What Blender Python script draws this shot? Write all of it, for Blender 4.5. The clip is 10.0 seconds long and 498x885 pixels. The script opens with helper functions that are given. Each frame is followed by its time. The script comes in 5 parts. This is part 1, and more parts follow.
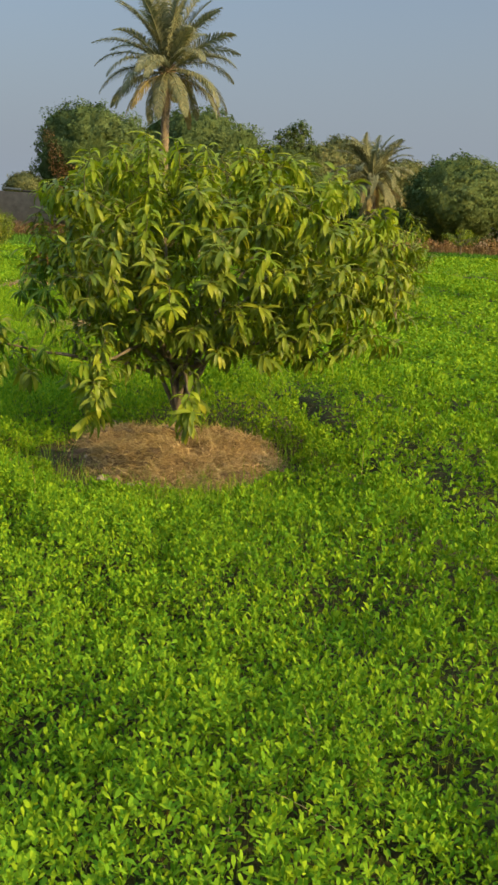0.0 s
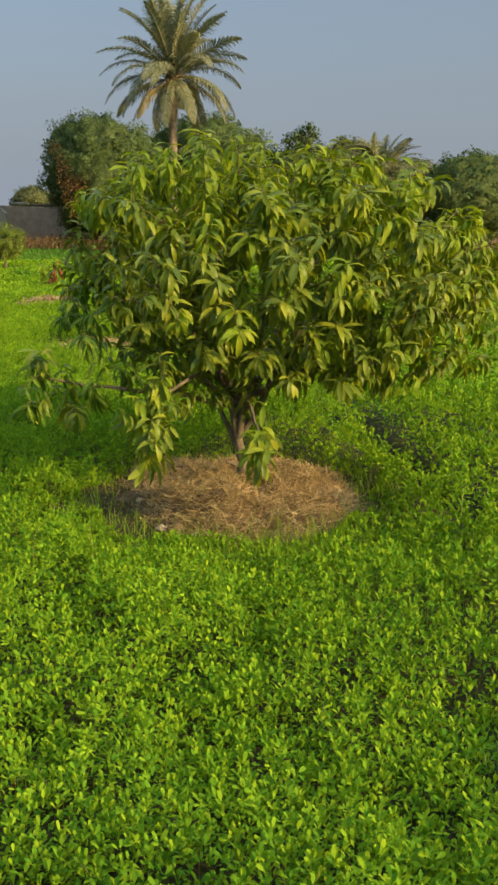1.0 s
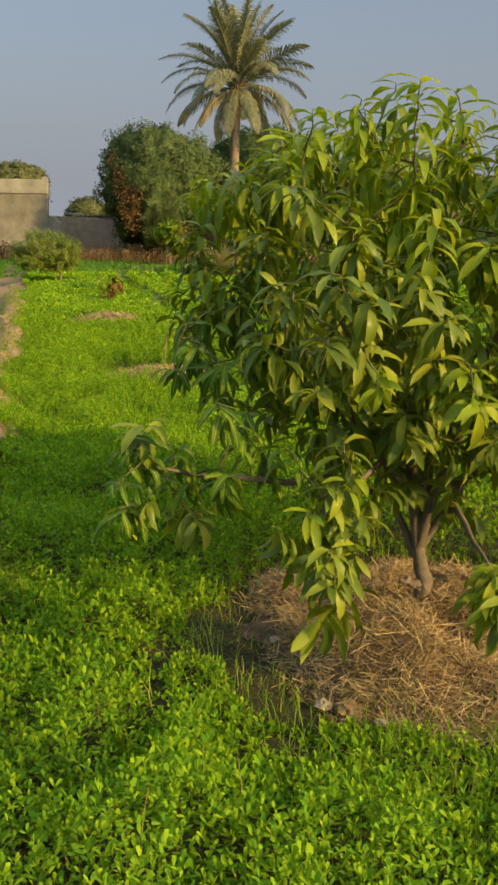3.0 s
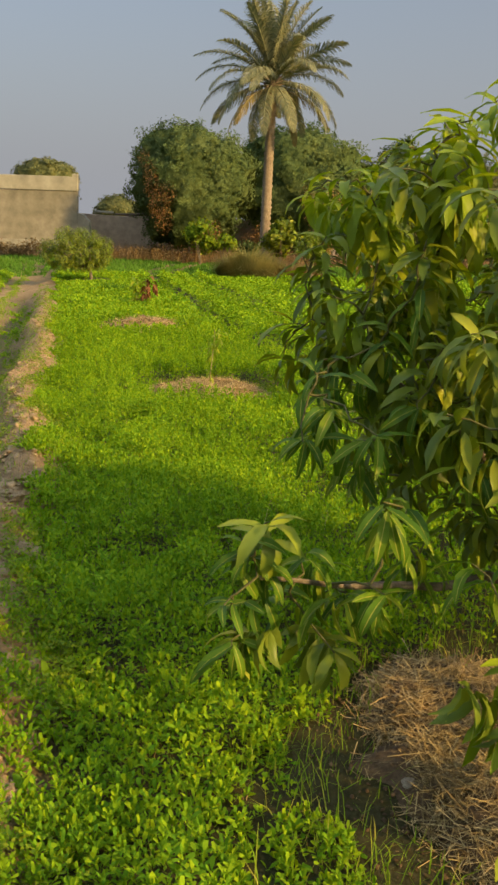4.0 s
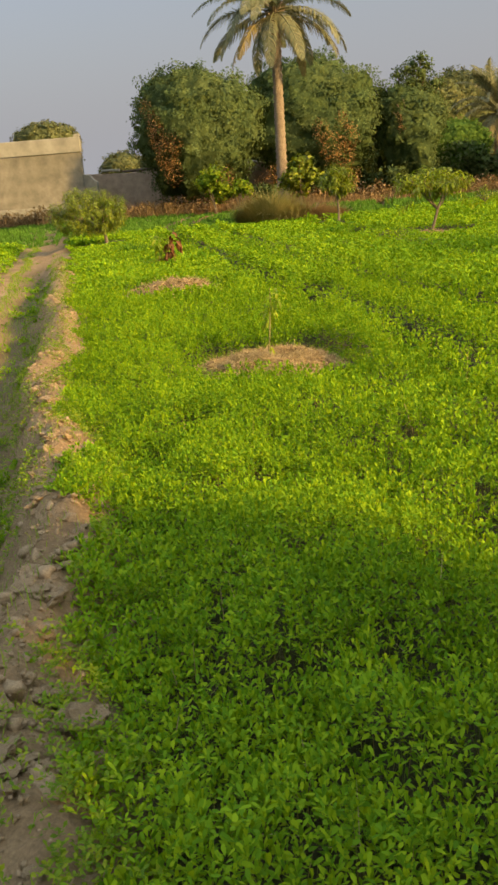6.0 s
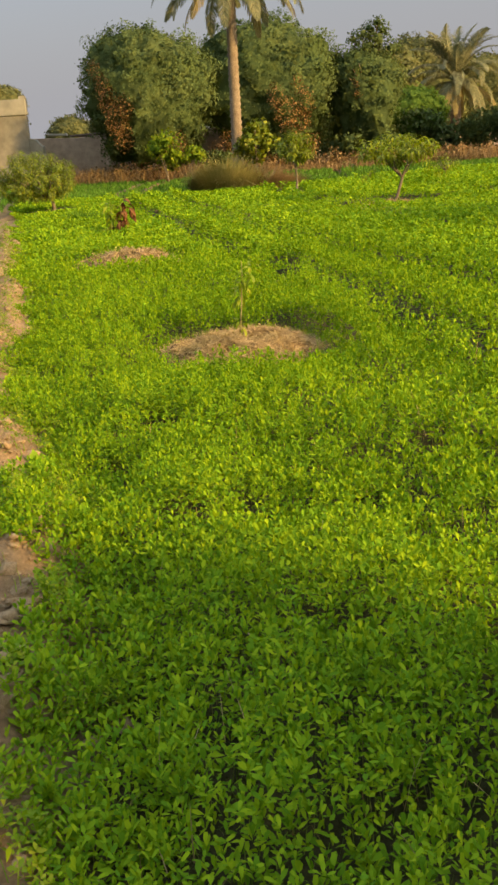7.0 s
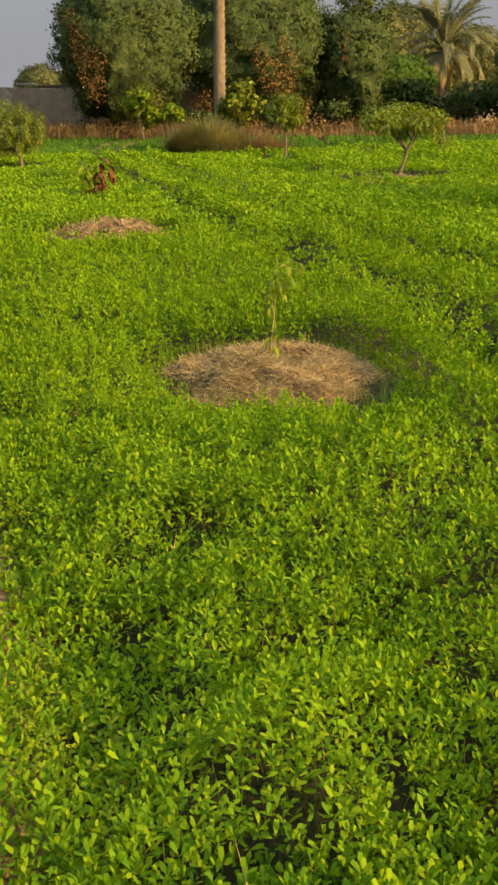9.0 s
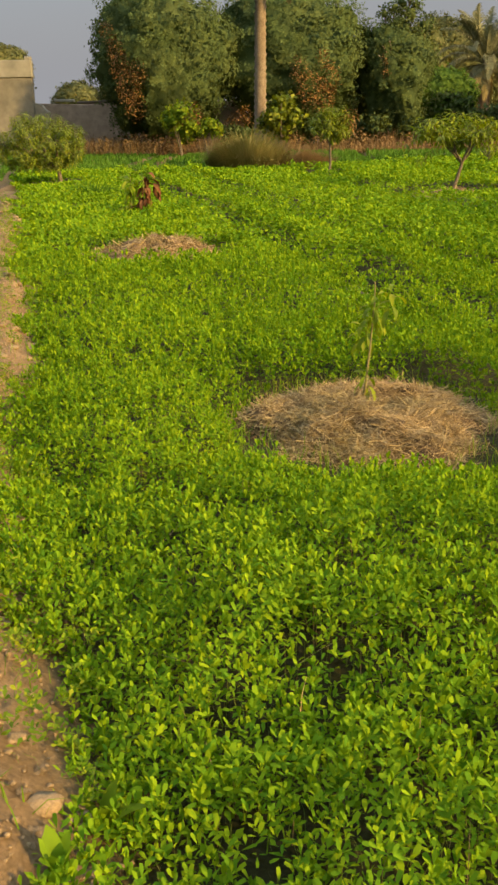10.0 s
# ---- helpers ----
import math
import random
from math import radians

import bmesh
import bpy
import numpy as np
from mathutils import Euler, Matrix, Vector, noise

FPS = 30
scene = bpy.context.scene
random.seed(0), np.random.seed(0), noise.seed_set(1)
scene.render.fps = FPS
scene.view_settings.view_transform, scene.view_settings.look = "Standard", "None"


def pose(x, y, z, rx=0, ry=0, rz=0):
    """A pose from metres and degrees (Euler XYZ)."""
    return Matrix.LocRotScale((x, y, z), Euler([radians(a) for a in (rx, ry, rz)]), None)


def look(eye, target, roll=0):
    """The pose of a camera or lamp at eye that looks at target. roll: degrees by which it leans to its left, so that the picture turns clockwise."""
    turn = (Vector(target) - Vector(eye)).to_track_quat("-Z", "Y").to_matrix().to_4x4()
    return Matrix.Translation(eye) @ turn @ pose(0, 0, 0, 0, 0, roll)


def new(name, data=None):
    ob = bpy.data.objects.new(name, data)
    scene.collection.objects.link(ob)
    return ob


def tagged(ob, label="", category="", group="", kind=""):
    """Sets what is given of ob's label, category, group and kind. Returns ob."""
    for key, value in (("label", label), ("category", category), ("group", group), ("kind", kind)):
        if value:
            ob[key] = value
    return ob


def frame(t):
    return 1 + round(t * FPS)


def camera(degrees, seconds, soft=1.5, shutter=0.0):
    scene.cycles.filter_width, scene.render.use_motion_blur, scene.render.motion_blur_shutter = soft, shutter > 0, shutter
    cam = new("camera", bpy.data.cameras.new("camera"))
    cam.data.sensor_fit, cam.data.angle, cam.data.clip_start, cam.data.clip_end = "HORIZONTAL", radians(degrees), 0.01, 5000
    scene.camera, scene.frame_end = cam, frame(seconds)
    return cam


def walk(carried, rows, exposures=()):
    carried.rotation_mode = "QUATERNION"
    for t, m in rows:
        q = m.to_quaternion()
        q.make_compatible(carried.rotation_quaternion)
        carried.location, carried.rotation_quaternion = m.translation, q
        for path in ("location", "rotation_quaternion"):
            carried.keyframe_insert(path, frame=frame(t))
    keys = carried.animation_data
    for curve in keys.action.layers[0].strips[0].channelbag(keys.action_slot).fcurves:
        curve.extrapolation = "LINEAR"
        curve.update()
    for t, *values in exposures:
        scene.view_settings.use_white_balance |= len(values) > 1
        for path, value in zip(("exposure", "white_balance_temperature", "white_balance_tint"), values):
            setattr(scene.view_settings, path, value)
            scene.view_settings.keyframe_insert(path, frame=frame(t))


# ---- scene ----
cam = camera(29.7, 10.0, soft=2.75)
METRES, EYE, TILT, LEAN, TURN = 9.3, 1.55, -13.4, -2.5, 0.0
ROWS = [
    (0.0, 0.0, 0.0, 0.0, 0.0, 0.0, -0.0),
    (0.5, -0.0151, 0.0359, 0.0085, 2.01, 0.44, 1.26),
    (1.0, -0.0359, 0.0756, 0.0199, 0.8, 0.33, 2.06),
    (1.5, -0.0507, 0.1256, 0.0276, 0.59, 0.25, 0.37),
    (2.0, -0.0663, 0.1702, 0.0391, 1.17, 0.23, 0.6),
    (3.5, -0.1179, 0.3086, 0.0743, 4.37, 1.58, -0.1),
    (4.0, -0.1376, 0.3503, 0.0894, 4.77, 1.22, -0.6),
    (4.5, -0.148, 0.3936, 0.0941, 4.32, -0.31, -0.4),
    (5.0, -0.1666, 0.4434, 0.1064, 7.2, -0.57, 3.16),
    (5.5, -0.1809, 0.4849, 0.1193, 7.61, -0.88, 4.52),
    (7.0, -0.2201, 0.6319, 0.1454, 3.71, -3.94, 5.48),
    (7.5, -0.2315, 0.6817, 0.1585, 4.31, -4.14, 2.32),
    (8.0, -0.2464, 0.7333, 0.1663, 4.12, -5.42, 3.16),
    (8.5, -0.2564, 0.7775, 0.1746, 1.07, -6.46, 3.2),
    (9.0, -0.2743, 0.8295, 0.1916, 1.42, -6.13, 2.88),
    (9.5, -0.2951, 0.8761, 0.2015, 3.97, -5.76, 3.08),
    (10.0, -0.3079, 0.9219, 0.2069, 3.37, -5.15, 2.83),
]
walk(cam, [(t, pose(0, 0, EYE, TILT, LEAN, TURN) @ pose(METRES * x, METRES * y, METRES * z, 90 + pitch, roll, yaw)) for t, x, y, z, yaw, pitch, roll in ROWS],
     exposures=[(0.0, 0.505, 6050, 6), (2.2, 0.46, 6150, 8), (3.5, 0.50, 6650, 11), (5.0, 0.635, 6900, 13), (7.0, 0.72, 7050, 15), (7.6, 0.64, 7050, 15), (8.6, 0.53, 6950, 13), (10.0, 0.50, 6950, 13)])

# ---- world, sun, exposure ----
SUN_AZ, SUN_EL = math.radians(122), math.radians(22)          # clockwise from +y
TO_SUN = Vector((math.sin(SUN_AZ) * math.cos(SUN_EL), math.cos(SUN_AZ) * math.cos(SUN_EL), math.sin(SUN_EL)))
world = bpy.data.worlds.new("sky")
scene.world = world
world.use_nodes = True
wn = world.node_tree
sky = wn.nodes.new("ShaderNodeTexSky")
sky.sky_type, sky.sun_disc = "NISHITA", False
sky.sun_elevation, sky.sun_rotation = SUN_EL, SUN_AZ
sky.air_density, sky.dust_density, sky.ozone_density = 1.0, 8.0, 1.5
haze = wn.nodes.new("ShaderNodeMix")                           # clear sky seen through even evening haze
haze.data_type = "RGBA"
above = wn.nodes.new("ShaderNodeTexCoord")
split = wn.nodes.new("ShaderNodeSeparateXYZ")
depth = wn.nodes.new("ShaderNodeMapRange")                     # thick along the horizon, thin overhead
depth.interpolation_type = "SMOOTHSTEP"
depth.inputs["From Min"].default_value, depth.inputs["From Max"].default_value = -0.04, 0.32
depth.inputs["To Min"].default_value, depth.inputs["To Max"].default_value = 0.78, 0.25
overhead_fill = wn.nodes.new("ShaderNodeMapRange")                      # brightness added overhead, out of view, to fill the shade
overhead_fill.interpolation_type = "SMOOTHSTEP"
overhead_fill.inputs["From Min"].default_value, overhead_fill.inputs["From Max"].default_value = 0.25, 0.8
overhead_fill.inputs["To Min"].default_value, overhead_fill.inputs["To Max"].default_value = 0.0, 0.7
thick = wn.nodes.new("ShaderNodeMath")
haze_to_fill = wn.nodes.new("ShaderNodeMix")
haze_to_fill.data_type = "RGBA"
haze_to_fill.inputs[6].default_value, haze_to_fill.inputs[7].default_value = (2.2, 2.36, 2.66, 1), (7.0, 8.3, 9.8, 1)
wn.links.new(above.outputs["Generated"], split.inputs[0])
wn.links.new(split.outputs["Z"], depth.inputs["Value"])
wn.links.new(split.outputs["Z"], overhead_fill.inputs["Value"])
wn.links.new(depth.outputs["Result"], thick.inputs[0])
wn.links.new(overhead_fill.outputs["Result"], thick.inputs[1])
wn.links.new(overhead_fill.outputs["Result"], haze_to_fill.inputs[0])
wn.links.new(haze_to_fill.outputs[2], haze.inputs[7])
wn.links.new(thick.outputs[0], haze.inputs[0])
wn.links.new(sky.outputs["Color"], haze.inputs[6])
wn.links.new(haze.outputs[2], wn.nodes["Background"].inputs["Color"])
wn.nodes["Background"].inputs["Strength"].default_value = 0.138
lamp = bpy.data.lights.new("sun", "SUN")
lamp.energy, lamp.angle, lamp.color = 5.2, math.radians(1.4), (1.0, 0.63, 0.22)
sun = new("sun", lamp)
sun.matrix_world = look((0, 0, 30), Vector((0, 0, 30)) - TO_SUN)

# ---- materials ----


def mat(name, rough=0.8, spec=0.3):
    m = bpy.data.materials.new(name)
    m.use_nodes = True
    n = m.node_tree
    p = n.nodes["Principled BSDF"]
    p.inputs["Roughness"].default_value = rough
    p.inputs["Specular IOR Level"].default_value = spec
    return m, n, p


def ramp(n, fac, stops):
    r = n.nodes.new("ShaderNodeValToRGB")
    e = r.color_ramp.elements
    while len(e) < len(stops):
        e.new(0.5)
    for el, (pos, col) in zip(e, stops):
        el.position, el.color = pos, (*col, 1)
    n.links.new(fac, r.inputs["Fac"])
    return r.outputs["Color"]


def noise_tex(n, scale, detail=4.0, rough=0.6, coords="Object"):
    c = n.nodes.new("ShaderNodeTexCoord")
    t = n.nodes.new("ShaderNodeTexNoise")
    t.inputs["Scale"].default_value, t.inputs["Detail"].default_value, t.inputs["Roughness"].default_value = scale, detail, rough
    n.links.new(c.outputs[coords], t.inputs["Vector"])
    return t.outputs["Fac"]


def blend(n, a, b, fac, mode="MIX"):
    x = n.nodes.new("ShaderNodeMix")
    x.data_type, x.blend_type = "RGBA", mode
    for s, v in ((0, fac), (6, a), (7, b)):
        if isinstance(v, (int, float)):
            x.inputs[s].default_value = v
        elif isinstance(v, tuple):
            x.inputs[s].default_value = (*v, 1)
        else:
            n.links.new(v, x.inputs[s])
    return x.outputs[2]


def bump(n, p, height, strength, dist):
    b = n.nodes.new("ShaderNodeBump")
    b.inputs["Strength"].default_value, b.inputs["Distance"].default_value = strength, dist
    n.links.new(height, b.inputs["Height"])
    n.links.new(b.outputs["Normal"], p.inputs["Normal"])


def leaf_mat(name, stops, rough=0.5, spec=0.3, through_light=0.3, glow=(1.25, 1.2, 0.5), patch=1.0, source="island"):
    """Leaf: colours picked leaf by leaf, patches of tone over the plant, some light passing through."""
    m, n, p = mat(name, rough, spec)
    if source == "island":
        g = n.nodes.new("ShaderNodeNewGeometry").outputs["Random Per Island"]
    else:
        g = n.nodes.new("ShaderNodeObjectInfo").outputs["Random"]
    col = ramp(n, g, stops)
    tone = ramp(n, noise_tex(n, patch, 3), [(0.3, (0.72, 0.78, 0.7)), (0.7, (1.18, 1.12, 1.1))])
    col = blend(n, col, tone, 1.0, "MULTIPLY")
    n.links.new(col, p.inputs["Base Color"])
    t = n.nodes.new("ShaderNodeBsdfTranslucent")
    n.links.new(blend(n, col, glow, 1.0, "MULTIPLY"), t.inputs["Color"])
    x = n.nodes.new("ShaderNodeMixShader")
    x.inputs[0].default_value = through_light
    n.links.new(p.outputs[0], x.inputs[1])
    n.links.new(t.outputs[0], x.inputs[2])
    n.links.new(x.outputs[0], n.nodes["Material Output"].inputs["Surface"])
    return m


def earth_mat(name, stops, scale=6.0, depth=0.02, fine=90.0, rough=0.95):
    m, n, p = mat(name, rough, 0.15)
    col = ramp(n, noise_tex(n, scale, 6, 0.65), stops)
    grain = ramp(n, noise_tex(n, fine, 3), [(0.3, (0.75, 0.75, 0.75)), (0.7, (1.2, 1.2, 1.2))])
    n.links.new(blend(n, col, grain, 1.0, "MULTIPLY"), p.inputs["Base Color"])
    bump(n, p, noise_tex(n, scale * 5, 8, 0.7), 0.8, depth)
    return m


CLOVER = leaf_mat("clover_leaf", [(0.0, (0.088, 0.22, 0.014)), (0.5, (0.165, 0.31, 0.014)), (1.0, (0.258, 0.39, 0.014))],
                  0.75, 0.05, 0.27, (1.3, 1.15, 0.3), 0.9)
CLOVER_STEM = leaf_mat("clover_stem", [(0.0, (0.08, 0.15, 0.02)), (0.6, (0.16, 0.2, 0.04)), (1.0, (0.24, 0.17, 0.07))], 0.6, 0.2, 0.2)
GRASS = leaf_mat("grass_blade", [(0.0, (0.12, 0.24, 0.014)), (0.7, (0.19, 0.33, 0.018)), (1.0, (0.32, 0.33, 0.06))], 0.6, 0.12, 0.4)
CROP = leaf_mat("crop_blade", [(0.0, (0.055, 0.145, 0.02)), (1.0, (0.095, 0.205, 0.026))], 0.8, 0.05, 0.25, (1.1, 1.1, 0.6), 0.12)
DRY = leaf_mat("dry_grass", [(0.0, (0.16, 0.11, 0.058)), (0.6, (0.235, 0.165, 0.085)), (1.0, (0.33, 0.24, 0.13))], 0.8, 0.1, 0.25, (1, 0.9, 0.7), 0.25)
REED = leaf_mat("reed_blade", [(0.0, (0.15, 0.17, 0.055)), (0.6, (0.21, 0.215, 0.075)), (1.0, (0.28, 0.25, 0.105))], 0.7, 0.15, 0.25, (1, 0.9, 0.6), 0.6)
MANGO = leaf_mat("mango_leaf", [(0.0, (0.082, 0.136, 0.020)), (0.5, (0.142, 0.205, 0.024)), (0.85, (0.215, 0.275, 0.026)), (1.0, (0.285, 0.325, 0.028))],
                 0.4, 0.22, 0.34, (1.35, 1.2, 0.25), 1.6)
MANGO_ONE = leaf_mat("mango_leaf_single", [(0.0, (0.048, 0.115, 0.012)), (0.5, (0.078, 0.165, 0.013)), (0.85, (0.12, 0.205, 0.013)), (1.0, (0.17, 0.245, 0.014))],
                     0.45, 0.14, 0.32, (1.3, 1.2, 0.3), 1.6, "object")
MANGO_NEW = leaf_mat("mango_new_leaf", [(0.0, (0.125, 0.20, 0.014)), (0.6, (0.20, 0.29, 0.016)), (1.0, (0.29, 0.345, 0.018))], 0.45, 0.18, 0.4, (1.3, 1.2, 0.3), 1.6)
MIDRIB = leaf_mat("mango_midrib", [(0.0, (0.24, 0.27, 0.04)), (1.0, (0.36, 0.36, 0.07))], 0.5, 0.15, 0.2, (1.2, 1.1, 0.4), 3, "object")
WITHERED = leaf_mat("withered_leaf", [(0.0, (0.10, 0.045, 0.02)), (1.0, (0.20, 0.095, 0.04))], 0.8, 0.1, 0.15, (1, 0.8, 0.5), 3)
# Blue is raised here: distance haze put into the leaf colour.
NEEM = leaf_mat("tree_leaf_dark_hazed", [(0.0, (0.074, 0.115, 0.050)), (0.6, (0.096, 0.145, 0.058)), (1.0, (0.125, 0.172, 0.064))], 0.9, 0.0, 0.3, (1.2, 1.1, 0.5), 0.5)
# Greyed, pale leaves with air haze mixed into their colour, for the farthest trees.
HAZY = leaf_mat("tree_leaf_pale_hazed", [(0.0, (0.10, 0.125, 0.055)), (0.6, (0.14, 0.165, 0.07)), (1.0, (0.2, 0.21, 0.09))], 0.8, 0.08, 0.3, (1.1, 1.0, 0.6), 0.5)
LUSH = leaf_mat("tree_leaf_fresh", [(0.0, (0.07, 0.14, 0.03)), (1.0, (0.11, 0.19, 0.04))], 0.9, 0.0, 0.3, (1.2, 1.1, 0.5), 0.5)
BROWN = leaf_mat("tree_leaf_dead", [(0.0, (0.19, 0.12, 0.05)), (0.6, (0.265, 0.165, 0.066)), (1.0, (0.34, 0.225, 0.10))], 0.8, 0.1, 0.2, (1, 0.8, 0.6), 0.8)
LIME = leaf_mat("shrub_leaf_yellow", [(0.0, (0.09, 0.185, 0.014)), (0.6, (0.165, 0.265, 0.016)), (1.0, (0.275, 0.335, 0.022))], 0.6, 0.12, 0.35, (1.2, 1.1, 0.4), 0.8)
PALM = leaf_mat("palm_leaflet", [(0.0, (0.12, 0.145, 0.09)), (0.6, (0.19, 0.21, 0.125)), (1.0, (0.28, 0.285, 0.165))], 0.7, 0.1, 0.28, (1.1, 1.0, 0.6), 0.4)
PALM_DRY = leaf_mat("palm_leaflet_dry", [(0.0, (0.20, 0.18, 0.075)), (1.0, (0.33, 0.275, 0.12))], 0.7, 0.2, 0.25, (1, 0.9, 0.6), 0.4)
STRAW = leaf_mat("straw", [(0.0, (0.15, 0.105, 0.048)), (0.5, (0.31, 0.235, 0.112)), (1.0, (0.52, 0.42, 0.22))], 0.7, 0.2, 0.1, (1, 0.9, 0.7), 2.5)
SOIL = earth_mat("field_soil", [(0.3, (0.07, 0.05, 0.03)), (0.6, (0.14, 0.10, 0.058)), (0.8, (0.22, 0.16, 0.095))], 7.0, 0.03)
HEAP_SOIL = earth_mat("heap_soil", [(0.25, (0.12, 0.085, 0.05)), (0.55, (0.19, 0.14, 0.085)), (0.8, (0.26, 0.20, 0.125))], 5.0, 0.02)
CLOD = earth_mat("soil_clod", [(0.25, (0.20, 0.148, 0.085)), (0.6, (0.30, 0.228, 0.132)), (0.85, (0.40, 0.315, 0.19))], 9.0, 0.008, 160)
STONE = earth_mat("pale_stone", [(0.25, (0.26, 0.225, 0.17)), (0.7, (0.40, 0.355, 0.28))], 14.0, 0.004, 200)
BARK = earth_mat("mango_bark", [(0.25, (0.09, 0.078, 0.056)), (0.6, (0.165, 0.142, 0.105)), (0.85, (0.24, 0.21, 0.16))], 22.0, 0.008, 220)
TWIG = earth_mat("green_twig", [(0.25, (0.06, 0.07, 0.025)), (0.8, (0.13, 0.125, 0.05))], 12.0, 0.003, 220, 0.7)
PALE_TWIG = earth_mat("yellow_stem", [(0.25, (0.17, 0.16, 0.06)), (0.8, (0.28, 0.25, 0.10))], 12.0, 0.003, 220, 0.7)
TRUNK = earth_mat("tree_bark", [(0.25, (0.07, 0.05, 0.035)), (0.8, (0.18, 0.13, 0.09))], 4.0, 0.03, 40)
PALM_BARK = earth_mat("palm_bark", [(0.25, (0.13, 0.105, 0.075)), (0.6, (0.225, 0.185, 0.13)), (0.85, (0.31, 0.265, 0.19))], 5.0, 0.03, 40)
PLASTER = earth_mat("mud_plaster", [(0.3, (0.165, 0.16, 0.115)), (0.5, (0.205, 0.20, 0.15)), (0.7, (0.26, 0.255, 0.195))], 0.45, 0.01, 1.7, 0.95)
PLASTER_PALE = earth_mat("pale_plaster", [(0.2, (0.235, 0.235, 0.18)), (0.8, (0.30, 0.30, 0.235))], 0.5, 0.01, 1.3, 0.9)
CEMENT = earth_mat("grey_cement", [(0.2, (0.23, 0.18, 0.125)), (0.5, (0.30, 0.24, 0.17)), (0.8, (0.38, 0.31, 0.225))], 0.6, 0.01, 2.0, 0.95)
ROOF = earth_mat("roof_sheet", [(0.2, (0.07, 0.06, 0.05)), (0.8, (0.15, 0.125, 0.10))], 2.0, 0.01, 20, 0.8)


def ground_mat():
    m, n, p = mat("ground_soil", 0.95, 0.15)
    a = n.nodes.new("ShaderNodeAttribute")
    a.attribute_name = "dry_and_shade"
    # Dark bed soil; the ditch's shade is painted with it too.
    damp_and_shade = ramp(n, noise_tex(n, 3.0, 6, 0.65), [(0.3, (0.036, 0.042, 0.014)), (0.6, (0.062, 0.06, 0.024)), (0.8, (0.10, 0.085, 0.042))])
    dry = ramp(n, noise_tex(n, 2.2, 8, 0.7), [(0.25, (0.16, 0.108, 0.054)), (0.5, (0.27, 0.19, 0.10)), (0.8, (0.36, 0.27, 0.15))])
    grain = ramp(n, noise_tex(n, 70, 4), [(0.3, (0.72, 0.72, 0.72)), (0.7, (1.2, 1.2, 1.2))])
    n.links.new(blend(n, blend(n, damp_and_shade, dry, a.outputs["Fac"]), grain, 1.0, "MULTIPLY"), p.inputs["Base Color"])
    bump(n, p, noise_tex(n, 16, 10, 0.75), 1.0, 0.03)
    return m


GROUND = ground_mat()

# ---- mesh helpers ----
RNG = np.random.default_rng(7)


def mesh_of(name, verts, faces, material):
    """A mesh from vertices (n, 3) and faces (m, k), all with k corners."""
    verts, faces = np.asarray(verts, np.float32), np.asarray(faces, np.int32)
    me = bpy.data.meshes.new(name)
    m, k = faces.shape
    me.vertices.add(len(verts))
    me.vertices.foreach_set("co", verts.ravel())
    me.loops.add(m * k)
    me.loops.foreach_set("vertex_index", faces.ravel())
    me.polygons.add(m)
    me.polygons.foreach_set("loop_start", np.arange(0, m * k, k, dtype=np.int32))
    me.update(calc_edges=True)
    me.materials.append(material)
    return me


def smooth(me):
    me.polygons.foreach_set("use_smooth", np.ones(len(me.polygons), dtype=bool))
    return me


def part(name, data, parent, label="", kind="", at=None):
    """Links a mesh as one object under a thing or a part."""
    ob = new(name, data)
    ob.parent = parent
    if at is not None:
        ob.matrix_basis = at
    return tagged(ob, label, kind=kind)


def thing(name, x, y, z, label, category, group=""):
    ob = new(name)
    ob.empty_display_size = 0.1
    ob.location = (x, y, z)
    return tagged(ob, label, category, group)


def stamp(template, faces, frames, places, scales):
    """Copies of a template at many frames (n, 3, 3; columns x, y, z), places (n, 3) and scales (n, 3): vertices and faces."""
    v = np.einsum("nij,nkj->nki", frames, template[None] * scales[:, None, :]) + places[:, None, :]
    k = len(template)
    f = faces[None] + (np.arange(len(places)) * k)[:, None, None]
    return v.reshape(-1, 3), f.reshape(-1, faces.shape[1])


def unit(v):
    return v / np.maximum(np.linalg.norm(v, axis=-1, keepdims=True), 1e-9)


def frames_of(along, up):
    """Frames with y along, z near up."""
    y = unit(along)
    x = unit(np.cross(y, up))
    return np.stack([x, y, np.cross(x, y)], axis=-1)


def hash2(i, j, seed):
    v = np.sin(i * 127.1 + j * 311.7 + seed * 74.7) * 43758.5453
    return v - np.floor(v)


def vnoise(x, y, scale, seed=0):
    """Value noise, 0 to 1, with features about scale metres wide."""
    x, y = np.asarray(x, float) / scale, np.asarray(y, float) / scale
    i, j = np.floor(x), np.floor(y)
    u, v = x - i, y - j
    u, v = u * u * (3 - 2 * u), v * v * (3 - 2 * v)
    a = hash2(i, j, seed) * (1 - u) + hash2(i + 1, j, seed) * u
    b = hash2(i, j + 1, seed) * (1 - u) + hash2(i + 1, j + 1, seed) * u
    return a * (1 - v) + b * v


def step(a, b, v):
    s = np.clip((v - a) / (b - a), 0, 1)
    return s * s * (3 - 2 * s)


